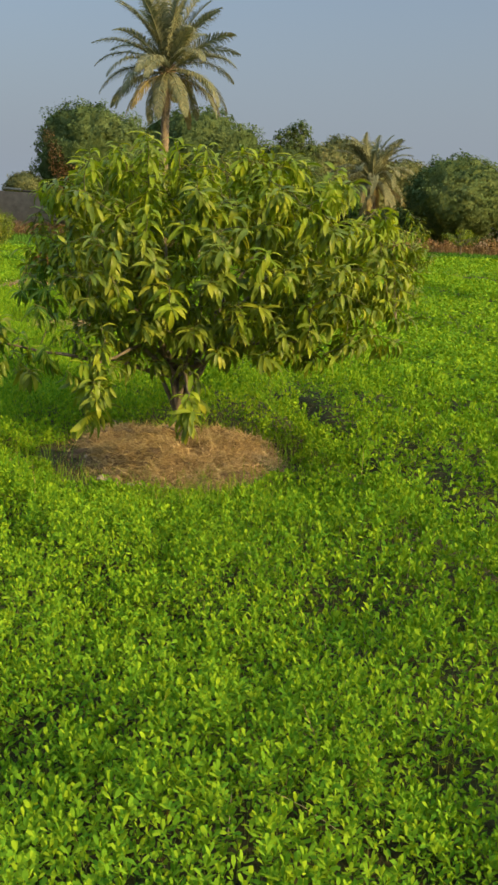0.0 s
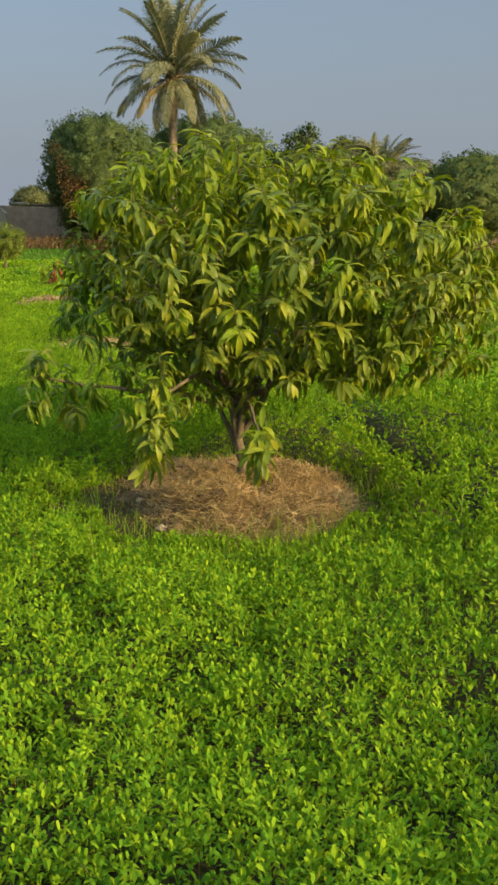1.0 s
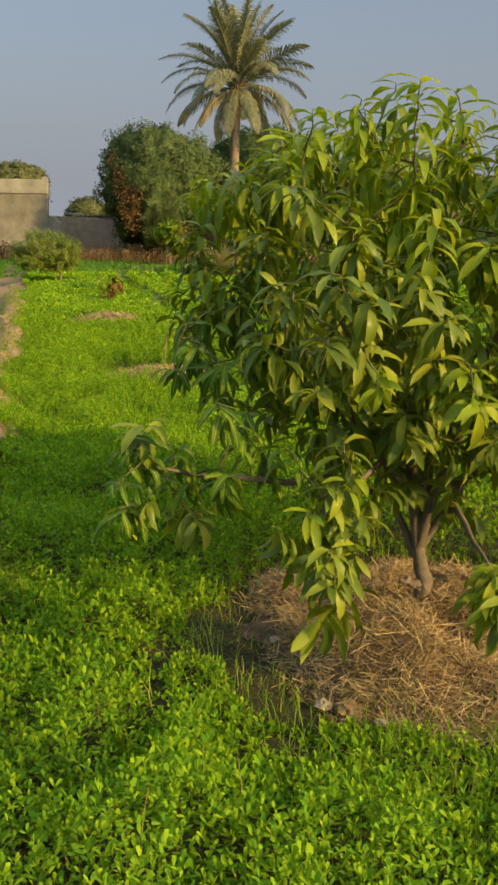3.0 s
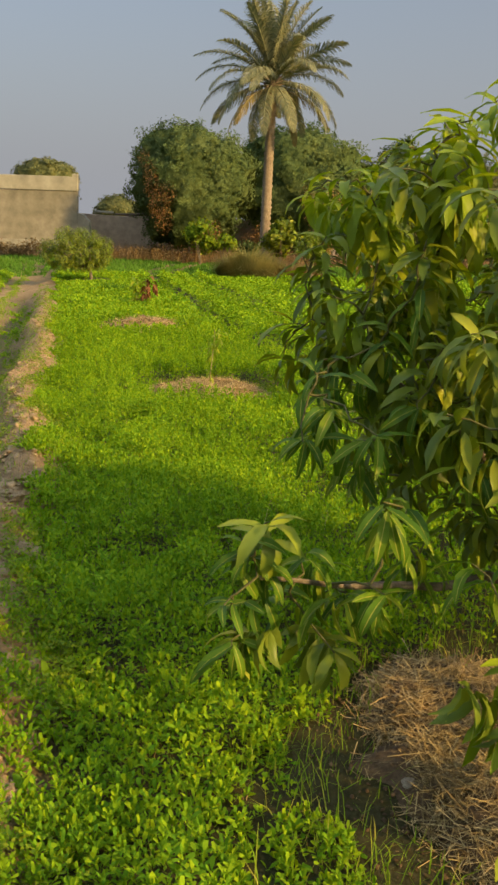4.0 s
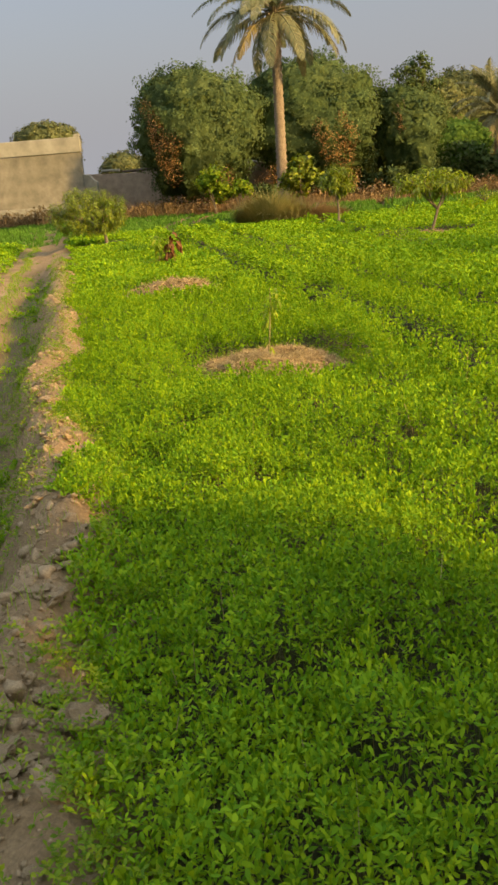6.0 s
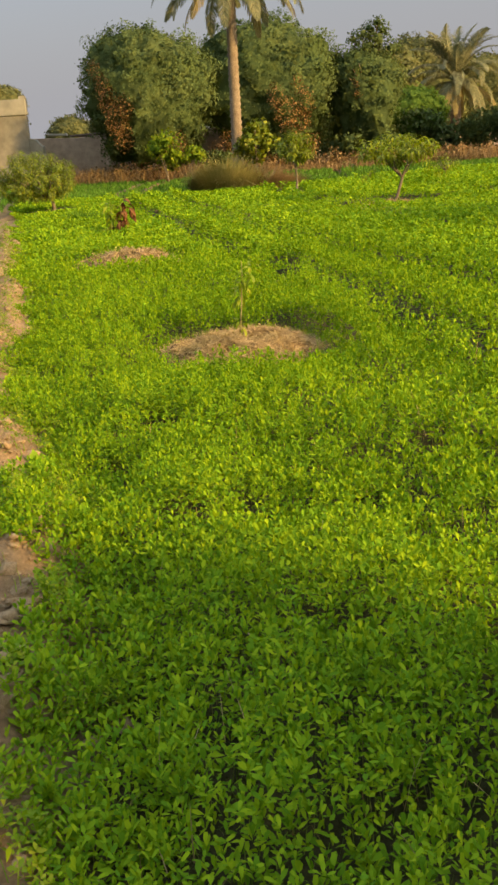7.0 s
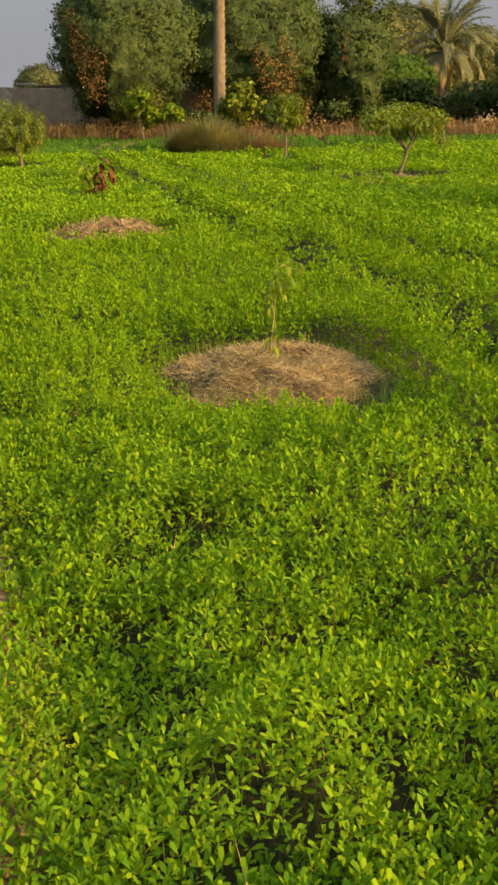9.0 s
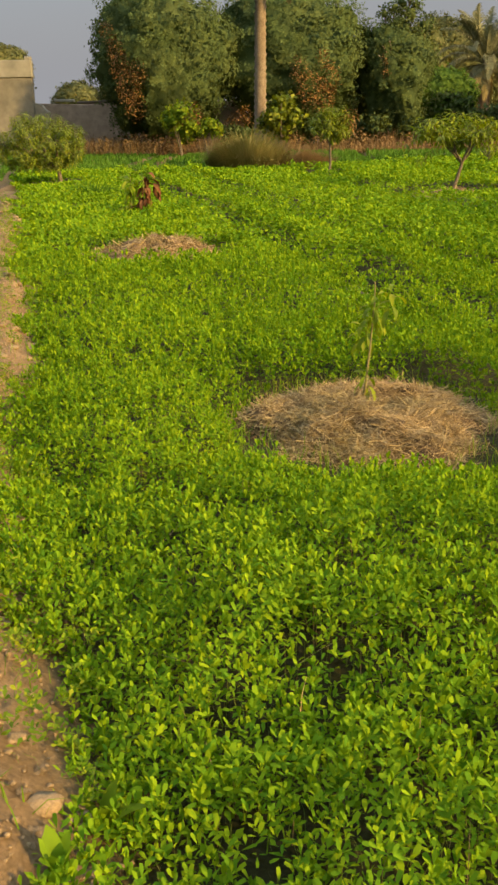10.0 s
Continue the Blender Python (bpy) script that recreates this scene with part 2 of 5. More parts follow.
def tube(points, radii, sides=7, wobble=0.0):
    """Vertices and quads of a tapered tube along points, closed at its end by a tip."""
    pts, r = np.asarray(points, float), np.asarray(radii, float)
    n = len(pts)
    tang = unit(np.gradient(pts, axis=0))
    ref = np.where(np.abs(tang[:, 2:3]) > 0.9, [[1.0, 0, 0]], [[0, 0, 1.0]])
    a = unit(np.cross(tang, ref))
    for i in range(1, n):
        a[i] = unit(a[i - 1] - tang[i] * (a[i - 1] @ tang[i]))
    b = np.cross(tang, a)
    ang = np.arange(sides) * 2 * math.pi / sides
    rr = r[:, None] * (1 + wobble * RNG.uniform(-1, 1, (n, sides)))
    v = pts[:, None] + rr[..., None] * (np.cos(ang)[None, :, None] * a[:, None] + np.sin(ang)[None, :, None] * b[:, None])
    i, j = np.meshgrid(np.arange(n - 1), np.arange(sides), indexing="ij")
    k = (j + 1) % sides
    f = np.stack([i * sides + j, i * sides + k, (i + 1) * sides + k, (i + 1) * sides + j], -1).reshape(-1, 4)
    return v.reshape(-1, 3), f


def joined(pieces):
    """Several (vertices, faces) as one."""
    vs, fs, k = [], [], 0
    for v, f in pieces:
        vs.append(v)
        fs.append(f + k)
        k += len(v)
    return np.concatenate(vs), np.concatenate(fs)


def curve_pts(a, b, n, sag, jitter=0.0):
    """Points from a to b that bend by the vector sag in the middle."""
    a, b, sag = (np.asarray(q, float) for q in (a, b, sag))
    s = np.linspace(0, 1, n)[:, None]
    return a + (b - a) * s + sag * (4 * s * (1 - s)) + RNG.normal(0, 1, (n, 3)) * jitter * (4 * s * (1 - s))


# ---- the lie of the land ----
def bank_x(y):
    return -2.63 - 0.285 * (y - 7) + 0.06 * np.sin(y * 0.9) + 0.05 * np.sin(y * 2.3) + 0.10 * np.exp(-((y - 10.3) / 0.6) ** 2)


FURROW_A = ([-6, 2.0, 4.5, 6.0, 7.8, 12.3, 15.3, 16.5, 18.2, 19.2, 23.1, 28.3, 38.6, 45.0], [4.6, 2.1, 1.31, 0.84, 0.44, -0.85, -1.55, -1.86, -2.3, -2.71, -3.9, -5.4, -7.85, -9.2])
FURROW_B = ([-6, 2.0, 7.6, 9.3, 16.7, 20.3, 24.1, 29.2, 38.5, 45.0], [6.1, 3.6, 1.9, 1.5, -0.40, -1.53, -2.73, -4.09, -6.55, -8.2])
FURROW_C = ([-6, 9.0, 14.4, 22.0, 30.0, 45.0], [9.0, 4.6, 3.3, 0.5, -1.2, -3.4])
FURROW_D = ([-6, 12.0, 20.0, 30.0, 45.0], [14, 7.5, 5.4, 2.9, 0.2])
FURROWS = (FURROW_A, FURROW_B, FURROW_C, FURROW_D)
CROSSES = ((17.7, -2.7, -0.9), (20.9, -3.2, 0.8), (25.2, -4.0, 1.6), (29.0, -5.0, 4.5), (34.0, -4.5, 5.0), (12.2, 2.0, 5.5))
# heaps: x, y, half width, half depth, height
HEAPS = ((-0.43, 6.02, 0.69, 0.76, 0.13), (-2.50, 13.25, 0.57, 0.66, 0.12), (-4.4, 19.6, 0.80, 0.76, 0.2),
         (0.35, 28.9, 0.72, 0.9, 0.14), (-1.88, 36.4, 0.75, 0.95, 0.14), (-8.75, 33.1, 0.7, 0.95, 0.12), (7.25, 29.6, 0.8, 0.6, 0.08), (-2.22, 18.35, 0.22, 0.26, 0.10))


def furrow_dip(x, y):
    d = np.zeros_like(x)
    for fy, fx in FURROWS:
        w = (0.10 + 0.05 * vnoise(x, y, 1.3, 5)) * (1 + 0.8 * step(11.0, 15.0, y))
        off = np.abs(x - np.interp(y, fy, fx) + 0.14 * (vnoise(x * 0, y, 0.9, 4) - 0.5) + 0.09 * (vnoise(x, y, 0.22, 7) - 0.5))
        d = np.maximum(d, 1 - step(0.7 * w, 1.3 * w, off))
    for cy, x0, x1 in CROSSES:
        inside = step(x0 - 0.2, x0 + 0.1, x) * (1 - step(x1 - 0.1, x1 + 0.2, x))
        d = np.maximum(d, 0.38 * inside * np.exp(-((y - cy - 0.25 * (vnoise(x, y * 0, 1.0, 9) - 0.5)) / 0.13) ** 2))
    return d


def rim_dip(x, y):
    """1 along the fuller edges of the beds beside the furrows."""
    d = np.zeros_like(x)
    for fy, fx in FURROWS:
        d = np.maximum(d, np.exp(-((np.abs(x - np.interp(y, fy, fx)) - 0.34) / 0.12) ** 2))
    return d


def heap_mask(x, y, grow=1.0):
    """1 inside a heap, falling off to 0 round it."""
    d = np.zeros_like(x)
    for hx, hy, rx, ry, hz in HEAPS:
        q = np.sqrt(((x - hx) / (rx * grow)) ** 2 + ((y - hy) / (ry * grow)) ** 2) + 0.34 * (vnoise(x, y, 0.25, 3) - 0.5) + 0.14 * (vnoise(x, y, 0.09, 3) - 0.5)
        d = np.maximum(d, 1 - step(0.92, 1.12, q))
    return d


def border_y(x):
    return np.interp(x, [-30, -8, -5, -2.4, 2.4, 4.5, 20], [39.0, 38.6, 38.6, 40.6, 45.0, 46.5, 49.0])


def height(x, y):
    x, y = np.asarray(x, float), np.asarray(y, float)
    u = x - bank_x(y)
    near = 1 - step(45, 55, y)
    lump = vnoise(x, y, 0.22, 1) - 0.5
    z = 0.025 * (vnoise(x, y, 0.9, 2) - 0.5) + 0.012 * lump
    bank = np.exp(-(u / 0.24) ** 2)
    z = z + near * (bank * (0.14 + 0.12 * lump + 0.05 * vnoise(x, y, 0.6, 6) + 0.075 * np.abs(vnoise(x, y, 0.11, 8) - 0.5) + 0.03 * vnoise(x, y, 0.06, 10)) - 0.21 * step(-0.16, -0.42, u) * (1 - 0.5 * step(-0.75, -1.0, u)) + 0.06 * step(-1.3, -1.7, u) - 0.04 * np.exp(-((u + 1.32) / 0.12) ** 2))
    z = z - 0.12 * step(7.5, 12.5, y) * (1 - step(46, 54, y))
    return z - (0.13 + 0.11 * step(11, 15, y)) * furrow_dip(x, y) * step(0.3, 0.6, u)


def canopy(x, y):
    """Height of the clover over the ground; 0 where none grows."""
    u = x - bank_x(y)
    c = 0.17 + 0.035 * step(8.0, 13.0, y) + (0.10 * (vnoise(x, y, 1.1, 11) - 0.5) + 0.15 * (vnoise(x, y, 0.42, 12) - 0.5)) * (1 - 0.5 * step(11, 15, y))
    low = 0.54 + 0.32 * step(10, 14, y)
    c = c * (low + (1 - low) * step(0.16, 0.5, vnoise(x, y, 0.15, 13)))
    c = c * (1 - 0.45 * np.exp(-((x + 0.9 + 0.1 * (vnoise(x, y, 0.6, 14) - 0.5)) / 0.15) ** 2) * step(3.9, 4.5, y) * step(5.6, 5.2, y))
    gully = np.exp(-((x + 1.37 + 0.12 * (vnoise(x, y, 0.4, 16) - 0.5)) / 0.10) ** 2) * step(4.3, 4.9, y) * step(6.3, 5.8, y)
    c = c * (1 - 0.72 * gully)
    edge = 0.3 * (vnoise(x, y, 0.35, 15) - 0.5) + np.interp(y, [6.4, 7.0, 7.8, 8.4, 9.3, 9.8, 10.3, 10.7, 11.2, 12.6], [0.0, -0.07, -0.06, 0.12, 0.22, 0.10, -0.09, -0.08, 0.03, -0.02])
    c = c * np.where(u > -0.5, 0.42 + 0.58 * step(0.12, 0.75, u + edge), 0.8)
    bed = step(0.06, 0.36, u + edge) + step(-1.4, -1.8, u + edge)
    bed = bed * (1 + (0.36 + 0.18 * step(12, 16, y)) * rim_dip(x, y) - (0.8 - 0.3 * step(8, 11, y)) * furrow_dip(x, y) * (u > 0)) * (1 - heap_mask(x, y, 1.19)) * (1 - 0.68 * heap_mask(x, y + 0.4, 1.4))
    bed = bed * step(border_y(x) + 0.5, border_y(x) - 0.3, y)
    weedy = step(0.72, 0.82, vnoise(x, y, 0.2, 18)) * (np.abs(u + 0.55) < 0.3) * (y < 32)
    return np.maximum(c * bed, 0.06 * weedy)

# ---- ground ----


def axis(lo, a, b, hi, fine, far):
    """Coordinates, fine from a to b and wider and wider out to lo and hi."""
    out, d = [b], fine
    while out[-1] < hi:
        d *= far
        out.append(out[-1] + d)
    left, d = [a], fine
    while left[-1] > lo:
        d *= far
        left.append(left[-1] - d)
    return np.array(left[:0:-1] + list(np.arange(a, b, fine)) + out)


def build_ground():
    gx = axis(-3000, -7.5, 2.0, 3000, 0.075, 1.2)
    gy = axis(-3000, 1.0, 21.0, 3000, 0.09, 1.2)
    x, y = np.meshgrid(gx, gy)
    v = np.stack([x, y, height(x, y)], -1).reshape(-1, 3)
    i, j = np.meshgrid(np.arange(len(gy) - 1), np.arange(len(gx) - 1), indexing="ij")
    w = len(gx)
    f = np.stack([i * w + j, i * w + j + 1, (i + 1) * w + j + 1, (i + 1) * w + j], -1).reshape(-1, 4)
    me = smooth(mesh_of("ground", v, f, GROUND))
    u = x - bank_x(y)
    # The ditch stays low in this mask: its shade painted as darker soil.
    dry = step(0.36, 0.12, u) * step(-1.9, -1.5, u) * (1 - 0.6 * np.exp(-((u + 0.66) / 0.3) ** 4))
    dry = np.maximum(dry, step(46, 60, y))
    at = me.attributes.new("dry_and_shade", "FLOAT", "POINT")
    at.data.foreach_set("value", dry.astype(np.float32).ravel())
    return tagged(new("ground", me), "field soil, pale and dusty along an earth bank and ditch", "ground", kind="structure")


build_ground()

# ---- clover ----
LEAFLET5 = np.array([[0, 0, 0], [-0.185, 0.52, 0.06], [-0.135, 0.92, 0.02], [0.135, 0.92, 0.02], [0.185, 0.52, 0.06]])
TRIS5 = np.array([[0, 4, 1], [1, 4, 3], [1, 3, 2]])
LEAFLET4 = np.array([[0, 0, 0], [-0.205, 0.64, 0.08], [0, 1, 0], [0.205, 0.64, 0.08]])
SPRIG4 = np.array([[0, 0, 0], [-0.33, 0.55, 0.10], [0, 1, 0], [0.33, 0.55, 0.10]])
TRIS4 = np.array([[0, 2, 1], [0, 3, 2]])
WAY = np.array([(0, 0), (-0.33, 0.73), (-0.62, 1.62), (-0.85, 2.3), (-1.1, 2.95), (-1.38, 3.76), (-1.68, 4.64), (-1.87, 5.3), (-2.04, 6.03), (-2.29, 6.99), (-2.55, 7.92), (-2.86, 8.79), (-3.0, 9.5), (-3.1, 10.2), (-3.15, 10.9)])


def way_distance(x, y, off=False):
    """Distance from the way, longer for what lies beside and behind it; off: only that surplus."""
    d, more = np.full(len(x), 1e9), np.zeros(len(x))
    for ax, ay in WAY:
        ahead = (y - ay) * 0.998 - (x - ax) * 0.07
        beside = np.abs((x - ax) * 0.998 + (y - ay) * 0.07)
        extra = 3.0 * np.maximum(0, beside - 0.36 * np.maximum(ahead, 0) - 0.3) + 2.0 * np.maximum(0, 0.9 - ahead)
        here = np.hypot(x - ax, y - ay) + extra
        more = np.where(here < d, extra, more)
        d = np.minimum(d, here)
    return more if off else d


def scatter(x0, x1, y0, y1, density, sprig=1, spread=0.02):
    """Random places; sprig: how many stand close together."""
    n = int((x1 - x0) * (y1 - y0) * density / sprig)
    x, y = RNG.uniform(x0, x1, n), RNG.uniform(y0, y1, n)
    if sprig > 1:
        x, y = np.repeat(x, sprig), np.repeat(y, sprig)
        x, y = x + RNG.normal(0, spread, len(x)), y + RNG.normal(0, spread, len(y))
    return x, y


def shoots(x0, x1, y0, y1, density, leaves, spread):
    """Places of leaves that grow in turn round upright shoots."""
    n = int((x1 - x0) * (y1 - y0) * density)
    x, y = np.repeat(RNG.uniform(x0, x1, n), leaves), np.repeat(RNG.uniform(y0, y1, n), leaves)
    tall, turn = np.repeat(RNG.uniform(0.66, 1.36, n), leaves), np.tile(np.arange(leaves), n)
    out = spread * (0.3 + 0.35 * turn)
    return x + RNG.normal(0, 1, len(x)) * out, y + RNG.normal(0, 1, len(x)) * out, tall, turn


def clover_leaves(x, y, size, leaflet, tris, triple=True, lift=0.55, top=1.12, rise=0.72, vary=0.33, shoot=None):
    """Three-part leaves that stand on the canopy of the plot; shoot: the shoot that each leaf grows on and its turn from the tip down."""
    c = canopy(x, y)
    keep = c > 0.012 + 0.022 * RNG.random(len(x))
    x, y, c, size = x[keep], y[keep], c[keep], size[keep]
    n = len(x)
    z = height(x, y) + c * (lift + (top - lift) * RNG.random(n) ** 0.7)
    if shoot is not None:
        tall, turn = shoot[0][keep], shoot[1][keep]
        z = height(x, y) + c * tall - np.minimum(0.024 * turn, 0.7 * c)
        rise = rise + 0.5 - 0.2 * turn
    k = 3 if triple else 1
    a = (RNG.uniform(0, 2 * math.pi, n)[:, None] + np.arange(k) * 2 * math.pi / 3 + RNG.normal(0, 0.25, (n, k))).ravel()
    tilt = (RNG.normal(rise, vary, n)[:, None] + RNG.normal(0, 0.22, (n, k))).ravel()
    along = np.stack([np.cos(a) * np.cos(tilt), np.sin(a) * np.cos(tilt), np.sin(tilt)], -1)
    up = np.stack([-np.cos(a) * np.sin(tilt), -np.sin(a) * np.sin(tilt), np.cos(tilt)], -1) + RNG.normal(0, 0.35, (n * k, 3))
    s = (size * RNG.uniform(0.7, 1.25, n))[:, None] * RNG.uniform(0.85, 1.1, (n, k))
    s = s.ravel()
    fr = frames_of(along, up)
    places = np.repeat(np.stack([x, y, z], -1), k, axis=0) + along * (0.12 * s)[:, None]
    return stamp(leaflet, tris, fr, places, np.stack([s * RNG.uniform(0.85, 1.15, n * k), s, s], -1))


def build_clover():
    near, mid, far = [], [], []
    # close by the way
    x, y, tall, turn = shoots(-5.0, 2.6, 0.9, 14.0, 840, 5, 0.012)
    d = way_distance(x, y)
    keep = d < 2.3
    for band, shape, tris in ((keep & (d < 1.5), LEAFLET5, TRIS5), (keep & (d >= 1.5), LEAFLET4, TRIS4)):
        near.append(clover_leaves(x[band], y[band], np.full(band.sum(), 0.0262), shape, tris, rise=0.55, shoot=(tall[band], turn[band])))
    x, y, tall, turn = shoots(-5.5, 3.8, 0.9, 17, 540, 4, 0.015)
    d = way_distance(x, y)
    keep = (d >= 2.3) & (d < 4.6)
    near.append(clover_leaves(x[keep], y[keep], 0.0265 + 0.0018 * d[keep], LEAFLET4, TRIS4, rise=0.58, shoot=(tall[keep], turn[keep])))
    x, y, tall, turn = shoots(-8, 6, -4, 20, 250, 3, 0.024)
    d = way_distance(x, y)
    keep = (d >= 4.6) & (d < 8.0) & (way_distance(x, y, True) < 3)
    near.append(clover_leaves(x[keep], y[keep], 0.035 + 0.004 * (d[keep] - 4.4), LEAFLET4, TRIS4, rise=0.6, shoot=(tall[keep], turn[keep])))
    # lower, shaded leaves
    x, y = scatter(-5.5, 3.8, 0.9, 17, 1200)
    d = way_distance(x, y)
    keep = (d < 4.6) & (RNG.random(len(d)) < np.where(d < 2.4, 1.0, 0.5))
    near.append(clover_leaves(x[keep], y[keep], np.full(keep.sum(), 0.032), LEAFLET4, TRIS4, False, 0.1, 0.66, 0.4))
    x, y = scatter(-8, 6, -4, 21, 700)
    d = way_distance(x, y)
    keep = (d >= 4.6) & (d < 8.0) & (way_distance(x, y, True) < 3)
    near.append(clover_leaves(x[keep], y[keep], np.full(keep.sum(), 0.05), LEAFLET4, TRIS4, False, 0.06, 0.52, 0.25))
    x, y = scatter(-12, 10, 0, 27, 420)
    d = way_distance(x, y)
    keep = (d >= 8.0) & (d < 14.5) & (way_distance(x, y, True) < 3)
    near.append(clover_leaves(x[keep], y[keep], np.full(keep.sum(), 0.095), LEAFLET4, TRIS4, False, 0.1, 0.6, 0.2))
    x, y = scatter(-12, 10, 0, 27, 760, 4, 0.03)
    d = way_distance(x, y)
    keep = (d >= 8.0) & (d < 14.5) & (way_distance(x, y, True) < 3)
    mid.append(clover_leaves(x[keep], y[keep], 0.041 + 0.003 * (d[keep] - 8.0), SPRIG4, TRIS4, False, 0.66, rise=0.5, vary=0.4))
    x, y = scatter(-18, 16, 6, 42, 600, 4, 0.045)
    d = way_distance(x, y)
    keep = (d >= 14.5) & (d < 27) & (way_distance(x, y, True) < 3)
    mid.append(clover_leaves(x[keep], y[keep], 0.051 + 0.0034 * (d[keep] - 14.5), SPRIG4, TRIS4, False, 0.7, rise=0.42, vary=0.35))
    x, y = scatter(-26, 24, 20, 49, 150)
    d = way_distance(x, y)
    keep = (d >= 27) & (way_distance(x, y, True) < 3)
    far.append(clover_leaves(x[keep], y[keep], 0.092 + 0.003 * (d[keep] - 27), SPRIG4, TRIS4, False, rise=0.28, vary=0.2))
    # low leaves in the furrows
    x, y = scatter(-9, 3, 5.0, 38, 620)
    k = furrow_dip(x, y) > 0.35
    x, y = x[k], y[k]
    mid.append(clover_leaves(x, y, 0.03 + 0.0016 * np.maximum(y - 7, 0), LEAFLET4, TRIS4, False, 0.25, 1.0, 0.35))
    # the rest of the plot, beside and behind
    x, y = scatter(-16, 16, -8, 28, 75)
    d = way_distance(x, y)
    keep = (way_distance(x, y, True) >= 3) & (d >= 4.6)
    far.append(clover_leaves(x[keep], y[keep], np.full(keep.sum(), 0.17), SPRIG4, TRIS4, False, 0.3, 1.0, 0.2, 0.2))
    x, y = scatter(-34, 36, -16, 47, 12)
    d = way_distance(x, y)
    keep = (way_distance(x, y, True) >= 3) & (d >= 4.6) & ~((np.abs(x) < 16) & (y > -8) & (y < 28))
    far.append(clover_leaves(x[keep], y[keep], np.full(keep.sum(), 0.33), LEAFLET4, TRIS4, False, 0.3, 1.0, 0.12, 0.15))
    ob = new("clover", mesh_of("clover", *joined(near), CLOVER))
    tagged(ob, "dense fresh green clover growing in beds", "clover", kind="stuff")
    n = 4600
    t = np.repeat(3.5 + 25 * RNG.random(n) ** 1.4, 6)
    u = np.where(RNG.random(n) < 0.6, RNG.normal(0.20, 0.15, n), RNG.normal(-0.36, 0.16, n))
    high = np.repeat(RNG.uniform(0.03, 0.13, n), 6) * RNG.uniform(0.3, 1.0, 6 * n)
    x = bank_x(t) + np.repeat(u, 6) + RNG.normal(0, 0.02, 6 * n)
    t = t + RNG.normal(0, 0.02, 6 * n)
    k = vnoise(x, t, 0.3, 19) > 0.4
    a = RNG.uniform(0, 2 * math.pi, k.sum())[:, None] + np.arange(3) * 2 * math.pi / 3
    a, tilt = a.ravel(), RNG.normal(0.4, 0.3, 3 * k.sum())
    along = np.stack([np.cos(a) * np.cos(tilt), np.sin(a) * np.cos(tilt), np.sin(tilt)], -1)
    fr = frames_of(along, np.array([[0, 0, 1.0]]) + RNG.normal(0, 0.4, (len(a), 3)))
    sc = np.repeat(RNG.uniform(0.013, 0.024, k.sum()), 3)
    at = np.repeat(np.stack([x[k], t[k], height(x[k], t[k]) + high[k]], -1), 3, axis=0)
    low = stamp(LEAFLET4, TRIS4, fr, at, np.stack([sc * 1.2, sc, sc], -1))
    tagged(new("bank_weeds", mesh_of("bank_weeds", *low, LIME)), "yellowish low weeds creeping over the bank's edge", "weeds", kind="stuff")
    tagged(new("clover", mesh_of("clover", *joined(mid), CLOVER)), "dense green clover further along the beds", "clover", kind="stuff")
    tagged(new("clover", mesh_of("clover", *joined(far), CLOVER)), "distant green clover at the plot's edges", "clover", kind="stuff")


build_clover()


def blades(x, y, z, length, width, lean, droop=0.5, spread=None, flat=False):
    """Grass blades of two bent pieces."""
    n = len(x)
    a = RNG.uniform(0, 2 * math.pi, n) if spread is None else spread
    out = np.stack([np.cos(a), np.sin(a), np.zeros(n)], -1)
    side = np.stack([-np.sin(a), np.cos(a), np.zeros(n)], -1) * (width / 2)[:, None]
    p0 = np.stack([x, y, z], -1)
    up = np.array([0, 0, 1.0])
    if flat:
        tip = p0 + (out * np.sin(lean)[:, None] + up * np.cos(lean)[:, None]) * length[:, None]
        v = np.stack([p0 - side, p0 + side, tip + side * 0.2, tip - side * 0.2], 1).reshape(-1, 3)
        return v, np.arange(n * 4).reshape(-1, 4)
    p1 = p0 + (out * np.sin(lean)[:, None] + up * np.cos(lean)[:, None]) * (length * 0.55)[:, None]
    l2 = lean + droop
    p2 = p1 + (out * np.sin(l2)[:, None] + up * np.cos(l2)[:, None]) * (length * 0.45)[:, None]
    v = np.stack([p0 - side, p0 + side, p1 + side * 0.8, p1 - side * 0.8, p2 + side * 0.15, p2 - side * 0.15], 1).reshape(-1, 3)
    f = np.array([[0, 1, 2, 3], [3, 2, 4, 5]])[None] + (np.arange(n) * 6)[:, None, None]
    return v, f.reshape(-1, 4)


